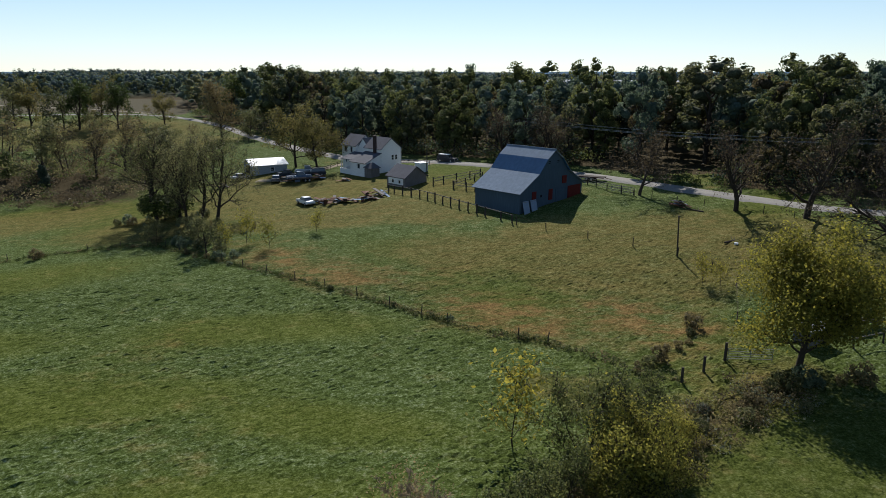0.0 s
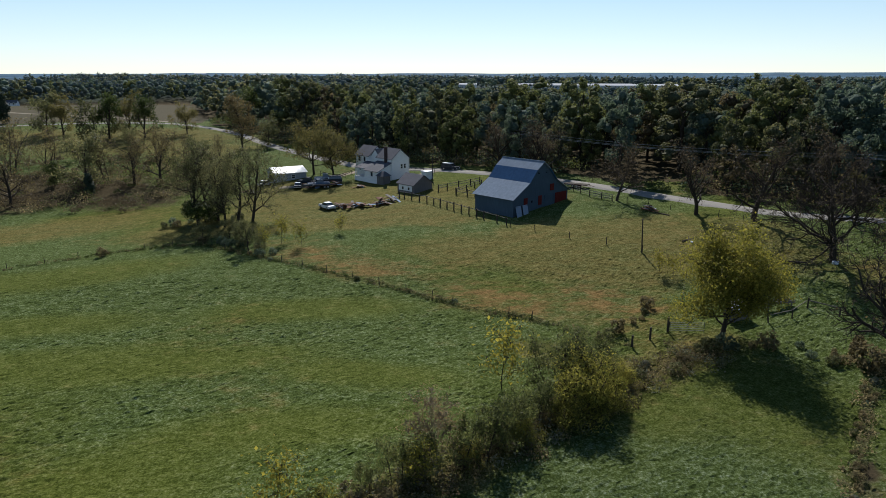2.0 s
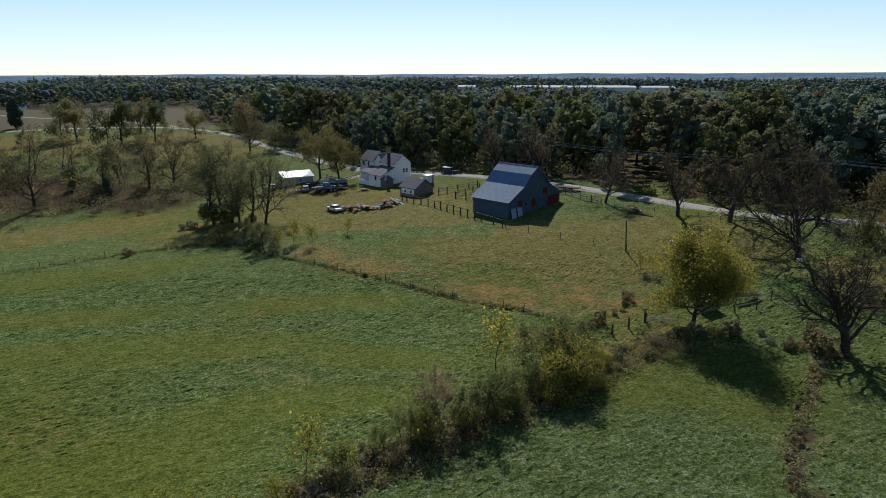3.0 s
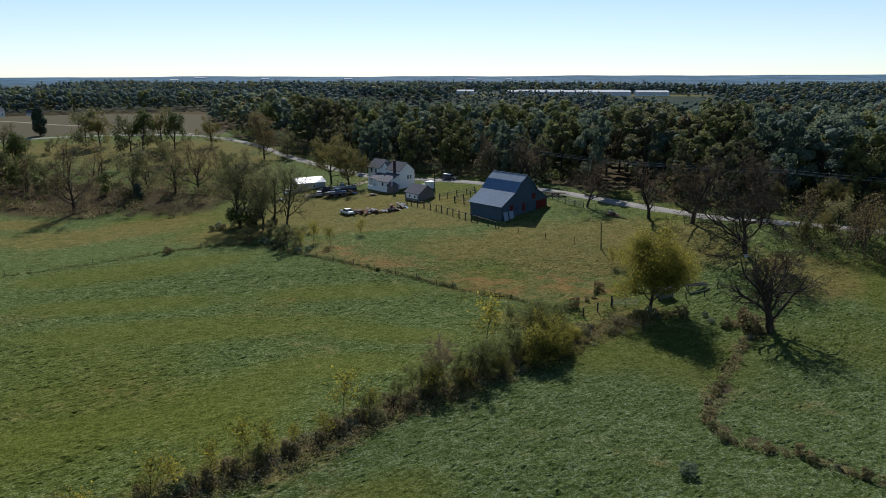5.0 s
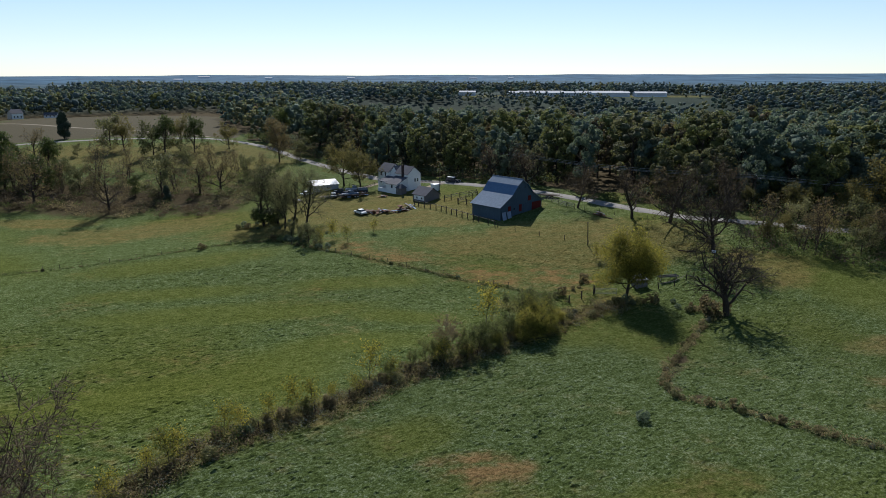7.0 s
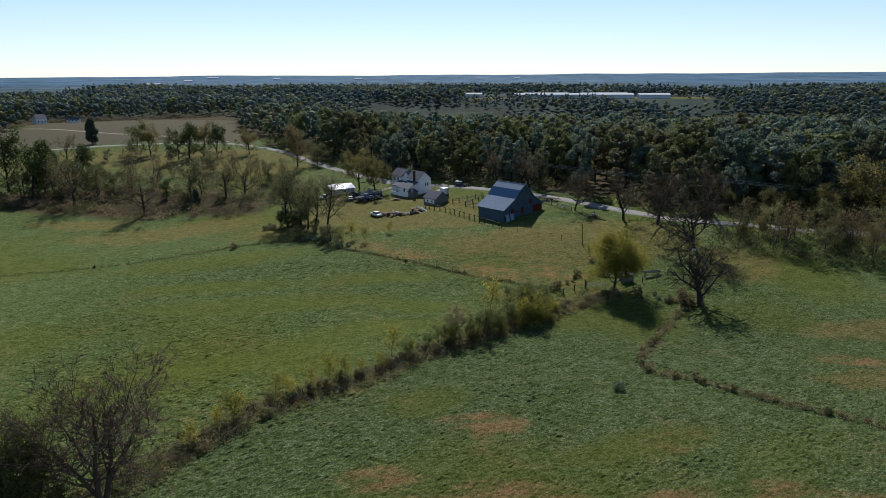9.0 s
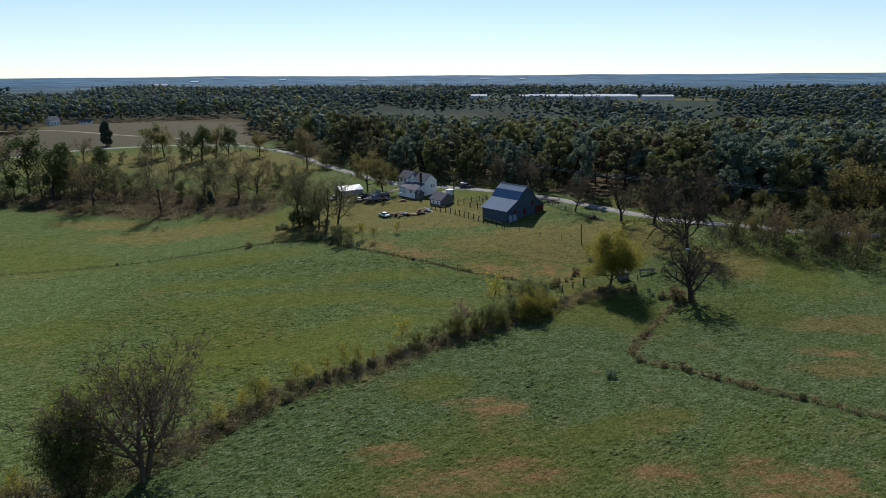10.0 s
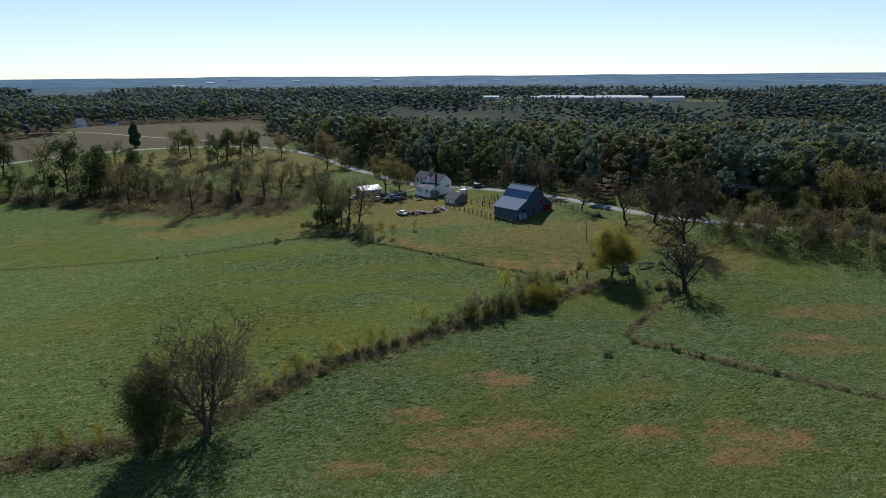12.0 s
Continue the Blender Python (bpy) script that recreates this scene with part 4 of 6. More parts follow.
def wash_house():
    ob = thing("outbuilding", pose(-15.0, 139.2, 4.7, 0, 0, HEAD), "weathered grey board outbuilding with hipped roof", "shed")
    w = 2.2
    bm = bmesh.new()
    box(bm, 0, 0, -0.6, w, w, 1.9, 0.03)
    part("wall", bm, WEATHERED, ob)
    for i in range(5):
        bm = bmesh.new()
        z = -0.2 + i * 0.38
        box(bm, -0.035, -0.035, z, w + 0.035, w + 0.035, z + 0.33)
        part("board_course", bm, WEATHERED, ob)
    bm = bmesh.new()
    o = 0.3
    base = [bm.verts.new(p) for p in ((-o, -o, 1.88), (w + o, -o, 1.88), (w + o, w + o, 1.88), (-o, w + o, 1.88))]
    top = [bm.verts.new(p) for p in ((w * 0.38, w * 0.38, 2.95), (w * 0.62, w * 0.38, 2.95), (w * 0.62, w * 0.62, 2.95), (w * 0.38, w * 0.62, 2.95))]
    for i in range(4):
        j = (i + 1) % 4
        bm.faces.new((base[i], base[j], top[j], top[i]))
    bm.faces.new(top)
    bm.faces.new(base[::-1])
    part("roof", bm, SHINGLE, ob)
    return ob


wash_house()


def build_garage():
    ob = thing("garage", pose(-43.6, 153.0, 2.95, 0, 0, 30), "low weathered grey-white garage with a bright metal roof", "garage")
    gable_block(ob, 0, 8.2, 0, 7.4, 2.2, 3.3, GREY_SIDING, WHITE_SHEET, 0.35, "x", ribs=0.9)
    opening(ob, 4.2, 0.8, 0.9, 0.8, 0)
    # a solid panel on the wall, its colour giving the doorway's shade
    bm = bmesh.new()
    box(bm, -0.06, 1.6, 0.0, -0.003, 5.4, 1.9)
    part("door", bm, OPENING_SHADE, ob, "near-black panel painting the shade of an open garage doorway")
    return ob


build_garage()


def white_hut():
    ob = thing("tank_house", ground_pose(-4.6, 141.6, HEAD), "small white box hut with a flat lid", "hut")
    bm = bmesh.new()
    box(bm, -1.1, -0.9, -0.3, 1.1, 0.9, 1.9, 0.04)
    part("body", bm, WHITE_PAINT, ob)
    bm = bmesh.new()
    box(bm, -1.25, -1.05, 1.903, 1.25, 1.05, 2.05, 0.03)
    part("lid", bm, WHITE_SHEET, ob)


white_hut()

# ---- single trees ----
OAK = bare_tree(11, 12.5, 8.2, "bare grey oak in the lane hedge", 160, 0.24, LEAF_RUST, rise=0.9, fork=0.30, limbs=12, sub=9, thin=4, twigs=4, stem=0.048, crook=0.26, bark=BARK)
OAK.put(ground_pose(45.1, 44.6, 30, 1.06))
BIG_OAK = bare_tree(12, 15.0, 11.0, "tall bare oak with dark twigs at pasture edge", 500, 0.24, LEAF_RUST, rise=0.7, fork=0.30, limbs=15, sub=10, thin=5, twigs=4, stem=0.030, crook=0.24, bark=BARK)
BIG_OAK.put(ground_pose(53.2, 71.6, 100, 1.1))
YELLOW = bare_tree(21, 13.8, 7.1, "round yellow-green tree over the field gate", 38000, 0.21, LEAF_YELLOW, drop=0.01, clear=3.6, fork=0.30, limbs=20, sub=8, thin=3, twigs=1, stem=0.022, rise=0.95, crook=0.18, bark=BARK, fluff=0.6)
YELLOW.put(ground_pose(30.4, 52.8, 0))
ROAD_TREE = bare_tree(13, 11.5, 5.6, "half-bare roadside tree with brown leaves", 2600, 0.22, BRUSH_DARK, fork=0.30, limbs=8, stem=0.026, crook=0.2)
ROAD_TREE.put(ground_pose(32.8, 110.7, 0))
DARK_TREE = bare_tree(14, 13.0, 5.8, "dark sparse roadside tree with thick trunk", 1900, 0.20, BRUSH_DARK, fork=0.28, limbs=9, sub=6, stem=0.032, bark=BARK)
DARK_TREE.put(ground_pose(43.2, 97.0, 40))
DARK_TREE.put(ground_pose(50.2, 90.6, 190, 1.15))
for x, y, t, s in ((23, 138, 20, 1.05), (13, 149, 100, 1.0), (66, 96, 60, 1.1), (20, 141, 210, 0.8)):
    DARK_TREE.put(ground_pose(x, y, t, s), "sparse tree on the far side of the road")
CLUMP = bare_tree(15, 17.0, 7.4, "tall spreading tree with thin yellowing leaves", 3900, 0.26, LEAF_OLIVE, fork=0.26, limbs=11, sub=6, stem=0.022, bark=BARK, rise=1.05, crook=0.2)
for x, y, t, s in ((-50.8, 116.6, 0, 1.0), (-50.2, 121.5, 70, 0.9), (-44.2, 112.6, 140, 0.8), (-42.6, 116, 215, 0.9), (-38.1, 110.6, 260, 0.92), (-47.4, 118.4, 300, 0.86)):
    CLUMP.put(ground_pose(x, y, t, s), "", "tree clump at the yard")
CLUMP_BUSH = full_tree(56, 5.0, 7.0, 2600, 0.30, "dense dark bush under the yard tree clump", LEAF_GREEN, "bush", "bush", base=0.0, lobes=16)
CLUMP_BUSH.put(ground_pose(-50.0, 118.0, 0, (1.35, 1.2, 0.85)))
YARD = bare_tree(22, 14.5, 6.6, "broad yellow-brown shade tree in the farmyard", 6000, 0.34, LEAF_AMBER, fork=0.26, limbs=13, sub=6, thin=2, twigs=2, stem=0.024, bark=BARK, fluff=0.55)
YARD.put(ground_pose(-35.0, 160.0, 0))
YARD.put(ground_pose(-28.8, 153.2, 120, 0.85), "smaller dark shade tree beside the parked wrecks")

# near hedge trees
HEDGE_OAK = bare_tree(16, 15.0, 8.6, "bare vase-shaped tree with last yellow leaves", 900, 0.16, LEAF_YELLOW, fork=0.30, limbs=20, sub=8, thin=4, twigs=4, stems=3, stem=0.030, rise=0.95, crook=0.20, lean=0.34, bark=BARK_WARM)
HEDGE_OAK.put(ground_pose(-39.6, -17.4, 0, 1.22))
HEDGE_GREEN = bare_tree(23, 11.0, 4.3, "dense dark green tree in the hedgerow", 17000, 0.25, LEAF_MOSS, fork=0.03, limbs=16, sub=6, thin=3, twigs=2, stems=4, stem=0.02, rise=1.05, lean=0.14, bark=BARK, fluff=0.6)
HEDGE_GREEN.put(ground_pose(-45.6, -20.4, 0, (0.86, 0.86, 1.08)))
HEDGE_BUSH = bare_tree(24, 5.6, 2.9, "tall yellow-green hedge bush", 6500, 0.155, LEAF_LIME, name="bush", fork=0.04, limbs=12, sub=5, thin=2, twigs=2, stems=4, stem=0.014, rise=1.1, lean=0.22, bark=BARK, fluff=0.35)
HEDGE_BUSH.put(ground_pose(11.6, 36.2, 0, 1.1))
for x, y, t, s in ((14.4, 38.6, 70, 0.75), (13.4, 36.0, 140, 0.6), (9.6, 34.6, 210, 0.6), (5.2, 31.2, 280, 0.5), (1.2, 28.6, 30, 0.4), (16.6, 42.0, 100, 0.5)):
    HEDGE_BUSH.put(ground_pose(x, y, t, s), "", "hedge bushes")
HEDGE_DARK = bare_tree(25, 6.5, 2.9, "tall dark green hedge bush", 6500, 0.16, LEAF_MOSS, name="bush", fork=0.04, limbs=12, sub=5, thin=2, twigs=2, stems=4, stem=0.014, rise=1.1, lean=0.2, bark=BARK, fluff=0.35)
HEDGE_DARK.put(ground_pose(9.6, 40.8, 0, 1.08))
HEDGE_DARK.put(ground_pose(13.4, 41.6, 80, 0.85))
HEDGE_DARK.put(ground_pose(3.6, 30.6, 150, 0.45))
THIN = bare_tree(17, 7.0, 2.3, "thin hedge tree with yellowing olive leaves", 2400, 0.22, LEAF_MOSS, fork=0.18, limbs=7, sub=4, thin=2, twigs=2, stems=2, stem=0.018, rise=1.25, lean=0.10, bark=BARK, fluff=0.35)
for x, y, t, s in ((-4.4, 26.2, 0, 0.62), (2.6, 29.4, 80, 0.8), (4.6, 31.6, 160, 0.68), (6.0, 33.6, 280, 0.58), (-2.6, 26.9, 40, 0.6), (0.4, 28.2, 120, 0.7), (-6.6, 24.6, 200, 0.42), (-9.8, 21.6, 20, 0.4), (-19.4, 12.2, 90, 0.34), (7.6, 35.4, 60, 0.62)):
    THIN.put(ground_pose(x, y, t, s), "", "hedgerow saplings")
FUZZY = bare_tree(47, 6.6, 2.6, "fuzzy tan bush of fine dry twigs", 2200, 0.12, LEAF_TAN, fork=0.22, limbs=10, sub=6, thin=3, twigs=4, stems=3, stem=0.014, rise=1.15, lean=0.12, bark=TWIG_TAN)
FUZZY.put(ground_pose(-1.2, 28.6, 0))
SAPLING = bare_tree(18, 4.2, 1.3, "slim hedge sapling with yellow leaves", 620, 0.2, LEAF_YELLOW, fork=0.3, limbs=6, sub=3, thin=2, twigs=2, stem=0.012, rise=1.3)
for x, y, t, s in ((-12.3, 21.5, 0, 1.15), (-20.6, 12.4, 60, 1.0), (-25.5, 8.0, 120, 0.8), (-31, 3, 200, 0.9), (-33.5, 0.5, 260, 0.7), (-57, -22, 90, 0.9), (-60.5, -22.5, 30, 0.8), (-66, -25.5, 150, 0.9), (4.8, 41.5, 10, 1.5), (-29, 96, 40, 1.1), (-25, 93, 190, 1.0), (-19.5, 100, 300, 0.8), (-31.5, 94, 100, 0.9), (29.5, 72.5, 60, 0.8), (31, 71.5, 160, 0.7), (-27.5, 7.5, 20, 0.9), (-16.5, 15.5, 250, 0.6), (-23, 10, 40, 0.8), (-18.4, 13, 70, 0.9), (-13.5, 17, 140, 0.7), (-9, 21.5, 200, 0.8), (-35, -5, 10, 0.8), (-31.5, 1.5, 130, 1.0), (-53, -20.5, 60, 0.8), (-3, 25.5, 300, 0.9)):
    SAPLING.put(ground_pose(x, y, t, s), "", "saplings along the fences")

# left thicket and pasture trees
LEFT_BARE = bare_tree(19, 13.5, 7.6, "spreading half-bare tree at the field edge", 1300, 0.34, LEAF_RUST, fork=0.22, limbs=9, sub=6, thin=3, twigs=3, stem=0.026, crook=0.22, bark=BARK)
LEFT_LEAFY = bare_tree(26, 15.0, 5.2, "leafy dark green tree in the thicket", 3000, 0.48, LEAF_GREEN, fork=0.10, limbs=11, sub=4, thin=2, twigs=1, stem=0.024, bark=BARK, fluff=0.6)
LEFT_PALE = bare_tree(20, 9.0, 4.4, "small olive-leaved tree in the thicket", 2000, 0.38, LEAF_OLIVE, fork=0.12, limbs=8, sub=4, thin=2, twigs=1, stem=0.022, bark=BARK)
LEFT_GREY = bare_tree(28, 10.5, 4.8, "bare grey many-stemmed tree in the thicket", 700, 0.3, LEAF_RUST, fork=0.10, limbs=8, sub=4, thin=2, twigs=2, stems=3, stem=0.022, rise=1.25, lean=0.2)
LEFT_DARK = full_tree(48, 15.0, 8.6, 2600, 0.42, "dense dark evergreen-green tree in the thicket", LEAF_GREEN, base=0.06, lobes=22)
LEFT_AMBER = bare_tree(49, 13.0, 6.0, "thin-leaved yellowing tree beside the road", 3600, 0.36, LEAF_AMBER, fork=0.2, limbs=12, sub=5, thin=2, twigs=1, stem=0.024, bark=BARK)
LEFT_RUSTY = bare_tree(50, 22.0, 8.0, "tall rusty-brown tree on the road verge", 5200, 0.46, LEAF_RUST, fork=0.2, limbs=16, sub=6, thin=2, twigs=1, stem=0.02, bark=BARK, fluff=0.8)
for x, y, t, s in ((-194.1, 196.2, 209, 1.31), (-177, 228.1, 56, 0.92), (-133.8, 151.6, 224, 1.36), (-105.3, 142.1, 322, 1.22), (-83.8, 161.9, 176, 1.05), (-76.6, 162.2, 50, 1.1), (-226.3, 198, 68, 1.06)):
    LEFT_BARE.put(ground_pose(x, y, t, s), "", "thicket trees")
for x, y, t, s in ((-213.1, 197.3, 58, 1.15), (-170, 173.1, 156, 1.51), (-120.4, 226, 55, 1.06), (-108.4, 227.7, 23, 0.99), (-186.2, 161, 146, 0.67), (-168.7, 161.9, 355, 0.7), (-155.7, 164.4, 88, 0.92), (-201.2, 167.7, 178, 1.16), (-205.9, 162.5, 282, 1.07), (-232, 186, 240, 1.1), (-245, 205, 100, 1), (-78, 252, 60, 1.1), (-240, 172, 40, 1), (-222, 168, 80, 1), (-144.6, 171.5, 20, 0.85), (-136, 172, 130, 0.7), (-150, 168, 220, 0.9), (-153, 195, 60, 0.9)):
    LEFT_LEAFY.put(ground_pose(x, y, t, s), "", "thicket trees")
for x, y, t, s in ((-153.1, 200.1, 334, 1.2), (-127.7, 168.4, 302, 1.06), (-148.7, 237.4, 161, 1.7), (-124.5, 223.9, 290, 1.51), (-96.5, 161.9, 128, 1.55), (-176, 159.6, 78, 1.06), (-102.8, 203.2, 332, 0.94), (-213.6, 160.3, 350, 1.69), (-157.3, 225.3, 171, 0.61), (-73, 181.3, 306, 0.93), (-59.5, 211.1, 148, 0.99)):
    LEFT_PALE.put(ground_pose(x, y, t, s), "", "thicket trees")
for x, y, t, s in ((-133, 166.7, 113, 1.01), (-126.3, 177.5, 103, 1.52), (-117.7, 181.5, 50, 1.19), (-93.6, 167, 274, 1.16), (-158.1, 162.4, 338, 1.13), (-146.5, 164.6, 20, 1.09), (-90.2, 195.4, 264, 1), (-78.9, 188.5, 181, 0.77), (-114.5, 191.9, 254, 0.67), (-195.7, 183.2, 292, 0.93), (-69.5, 187.2, 92, 0.77), (-218, 160, 0, 1.1), (-228, 176, 160, 1.1), (-190, 156, 240, 0.9), (-176, 150, 120, 0.8)):
    LEFT_GREY.put(ground_pose(x, y, t, s), "", "thicket trees")
for x, y, t, s in ((-155.2, 171.5, 219, 1.47), (-105.7, 162.5, 203, 0.52), (-147.5, 178, 40, 0.8), (-163, 190, 100, 0.95), (-140.5, 173, 300, 0.55)):
    LEFT_DARK.put(ground_pose(x, y, t, s), "", "thicket trees")
for x, y, t, s in ((-142.5, 236.4, 307, 1.13), (-115.5, 230.7, 222, 1.23), (-96, 236, 80, 0.9)):
    LEFT_AMBER.put(ground_pose(x, y, t, s), "", "thicket trees")
LEFT_RUSTY.put(ground_pose(-67.1, 206.3, 0, 0.78))
# roadside growth past the pasture
for x, y, t, s in ((84, 70, 0, 0.8), (97, 64, 60, 0.9), (108, 58, 110, 0.85), (118, 54, 200, 0.9), (76, 75, 250, 0.7), (92, 74, 300, 0.8), (70, 70, 20, 0.7), (88, 62, 80, 0.8), (102, 54, 140, 0.8), (125, 48, 30, 0.9), (66, 78, 10, 0.9), (73, 70, 70, 1.0), (87, 68, 230, 0.9), (104, 62, 90, 0.9), (120, 60, 210, 1.0)):
    LEFT_GREY.put(ground_pose(x, y, t, s), "bare grey tree in the roadside brush", "roadside trees")
for x, y, t, s in ((101, 70, 0, 0.85), (112, 66, 90, 0.9), (124, 60, 180, 1.0), (80, 66, 40, 0.7), (94, 58, 260, 0.75), (110, 48, 10, 0.8), (74, 80, 120, 0.8), (86, 78, 200, 0.9), (99, 76, 20, 0.9)):
    LEFT_PALE.put(ground_pose(x, y, t, s), "olive-leaved tree in the roadside brush", "roadside trees")
AMBER = bare_tree(29, 13.0, 6.2, "spreading amber-leaved roadside tree", 5200, 0.34, LEAF_AMBER, fork=0.2, limbs=12, sub=5, thin=2, twigs=1, stem=0.022, bark=BARK, fluff=0.6)
for x, y, t, s in ((-34, 92.6, 10, 0.62), (-40.5, 103.5, 120, 0.42), (-45.2, 102.5, 230, 0.38), (-36.5, 97, 300, 0.45)):
    LEFT_PALE.put(ground_pose(x, y, t, s), "small thin tree at the fence corner", "fence corner trees")
for x, y, t, s in ((103, 93, 0, 1.25), (114, 90, 100, 1.3), (126, 84, 200, 1.25), (80, 93, 300, 0.6), (92, 90, 60, 0.75), (72, 100, 30, 0.45), (137, 78, 250, 1.2), (78, 76, 20, 0.42), (84, 72, 140, 0.5), (71, 79, 220, 0.36), (92, 69, 80, 0.46), (66, 76, 10, 0.32)):
    AMBER.put(ground_pose(x, y, t, s), "", "roadside trees")
CEDAR = full_tree(27, 9.0, 5.5, 2200, 0.42, "dense dark cedar with pointed top", LEAF_CEDAR, base=0.03, lobes=22, pointed=0.75)
for x, y, t, s in ((-190.7, 277.5, 0, 1.6), (-91, 152, 50, 0.7), (-150, 288, 80, 0.6)):
    CEDAR.put(ground_pose(x, y, t, s))

# brush along hedges, lanes and thickets
BRUSHES = []
for k, (leaf, h, w, lab) in enumerate(((BRUSH_BROWN, 1.7, 2.6, "dry brown clump of brush"), (LEAF_OLIVE, 1.5, 2.4, "low olive green hedge shrub"), (BRUSH_BROWN, 2.4, 2.2, "tall dry weed clump"), (LEAF_DARK, 1.8, 2.6, "low dark green shrub"), (LEAF_PALE, 1.3, 2.0, "low pale grey-green shrub"))):
    BRUSHES.append(full_tree(30 + k, h, w, 420, 0.20, lab, leaf, "shrub", "shrub", base=0.0, lobes=9))


def brush_row(line, step, spread, scale, weights, group, seed):
    r = np.random.default_rng(seed)
    for p in smooth_line(line, step):
        x, y = p + r.normal(size=2) * spread
        k = r.choice(len(BRUSHES), p=weights)
        BRUSHES[k].put(ground_pose(x, y, r.uniform(0, 360), scale * r.uniform(0.4, 1.45), 0.1), "", group)


brush_row(HEDGE[:-1], 1.1, 1.2, 0.58, (0.34, 0.32, 0.22, 0.07, 0.05), "hedgerow brush", 41)
brush_row(LANE[:5], 1.3, 0.35, 0.42, (0.55, 0.1, 0.15, 0.15, 0.05), "lane brush", 42)
brush_row(LANE[4:], 2.4, 0.4, 0.4, (0.5, 0.2, 0.1, 0.15, 0.05), "lane brush", 43)
brush_row([(27, 50), (34, 51.5), (40, 47), (45, 45)], 1.3, 0.8, 0.85, (0.3, 0.1, 0.2, 0.4, 0.0), "brush below the gate tree", 44)
brush_row([(17, 53.5), (21, 57), (25, 62)], 1.6, 0.5, 0.6, (0.4, 0.2, 0.4, 0.0, 0.0), "fence brush", 45)
brush_row([(-33, 90), (0.3, 64.4), (9.8, 59.3)], 8.0, 0.4, 0.32, (0.3, 0.3, 0.1, 0.3, 0.0), "fence brush", 46)
brush_row([(-91.5, 82.4), (-61.3, 98), (-45.4, 99.4)], 12.0, 0.3, 0.3, (0.4, 0.2, 0.1, 0.3, 0.0), "fence brush", 47)
brush_row([(-57, 116), (-45, 112), (-36, 108), (-30, 104)], 3.0, 1.2, 0.6, (0.2, 0.2, 0.1, 0.5, 0.0), "brush under the tree clump", 58)
brush_row([(-44, 101), (-39, 99), (-35, 93.5), (-30, 90)], 1.4, 1.0, 0.6, (0.1, 0.3, 0.1, 0.5, 0.0), "brush at the fence corner", 64)
brush_row([(-55, 119), (-48, 121), (-43, 119)], 2.0, 1.2, 0.9, (0.3, 0.2, 0.1, 0.4, 0.0), "brush under the tree clump", 62)
BRUSHES[3].put(ground_pose(21, 9.4, 0, 0.75), "single dark shrub in the open field")
BRUSHES[0].put(ground_pose(-61, 96.5, 0, 0.9), "brown shrub on the fence line")
BRUSHES[0].put(ground_pose(42.6, 45.0, 0, 1.5), "russet shrub beside the oak")



def thicket(name, lines, step, spread, size, quads, mats, label, seed, leaf=0.34):
    """Uncountable brush joined into one mesh."""
    r = np.random.default_rng(seed)
    at, out, slot = [], [], []
    for line in lines:
        for p in smooth_line(line, step):
            x, y = p + r.normal(size=2) * spread
            s = size * r.uniform(0.5, 1.4)
            c = np.array([x, y, zt(x, y) + s * 0.25])
            d = r.normal(size=(quads, 3))
            d[:, 2] = np.abs(d[:, 2]) + 0.1
            d /= np.linalg.norm(d, axis=1, keepdims=True)
            at.append(c + d * s * r.uniform(0.4, 1.1, (quads, 1)) * np.array([1.1, 1.1, 0.85]))
            out.append(d)
            slot += [int(r.integers(0, len(mats)))] * quads
    v, f = leaf_quads(r, np.concatenate(at), np.concatenate(out), leaf, 0.6)
    me = mesh_of(name, v, f, mats[0])
    for m in mats[1:]:
        me.materials.append(m)
    me.polygons.foreach_set("material_index", np.array(slot, np.int32))
    return tagged(new(name, me), label, "brush", "", "stuff")


thicket("thicket_brush", [[(-200, 150), (-160, 152), (-130, 147), (-100, 139), (-72, 137)], [(-190, 156), (-130, 153), (-95, 146), (-66, 146)], [(-180, 162), (-118, 160), (-62, 156)], [(-158, 170), (-110, 168), (-60, 164)], [(-140, 178), (-95, 176), (-62, 172)], [(-260, 190), (-215, 165), (-175, 154)], [(-130, 186), (-100, 190), (-66, 182)]],
        1.2, 2.6, 2.1, 84, [BRUSH_DARK, BRUSH_DARK, BRUSH_DARK, LEAF_GREEN, BRUSH_BROWN], "tangled brown and olive brush in the draw", 51)
thicket("roadside_brush", [[(60, 72), (75, 61), (92, 50), (125, 36)], [(63, 76), (80, 68), (100, 58), (135, 44)], [(66, 79), (85, 74), (110, 68), (150, 58)], [(70, 92), (90, 88), (140, 84)], [(72, 66), (90, 58), (112, 48)], [(36, 124), (52, 106), (62, 98)], [(-60, 222), (-34, 188), (-12, 168), (20, 143)]],
        1.4, 1.8, 2.4, 64, [BRUSH_DARK, LEAF_GREEN, LEAF_MOSS, LEAF_GREEN], "dark tangled brush along the road", 52)
thicket("hedge_grass", [[(x + k, y - k) for x, y in HEDGE[:-1]] for k in (-0.9, 0.4, 1.7)], 0.45, 0.6, 0.95, 44, [BRUSH_BROWN, LEAF_OLIVE, BRUSH_BROWN, BRUSH_DARK, LEAF_PALE], "dry grass and weeds along the hedgerow", 53, 0.17)
thicket("hedge_end_brush", [[(-82, -33), (-62, -25), (-47, -19)], [(-80, -30), (-60, -22), (-50, -17)], [(-82, -36), (-66, -29), (-52, -22)], [(-44, -17), (-36, -9), (-26, 6)]], 0.8, 1.0, 1.45, 60, [BRUSH_DARK, LEAF_OLIVE, BRUSH_BROWN, LEAF_GREEN], "tangled weeds at the hedgerow end", 59, 0.22)
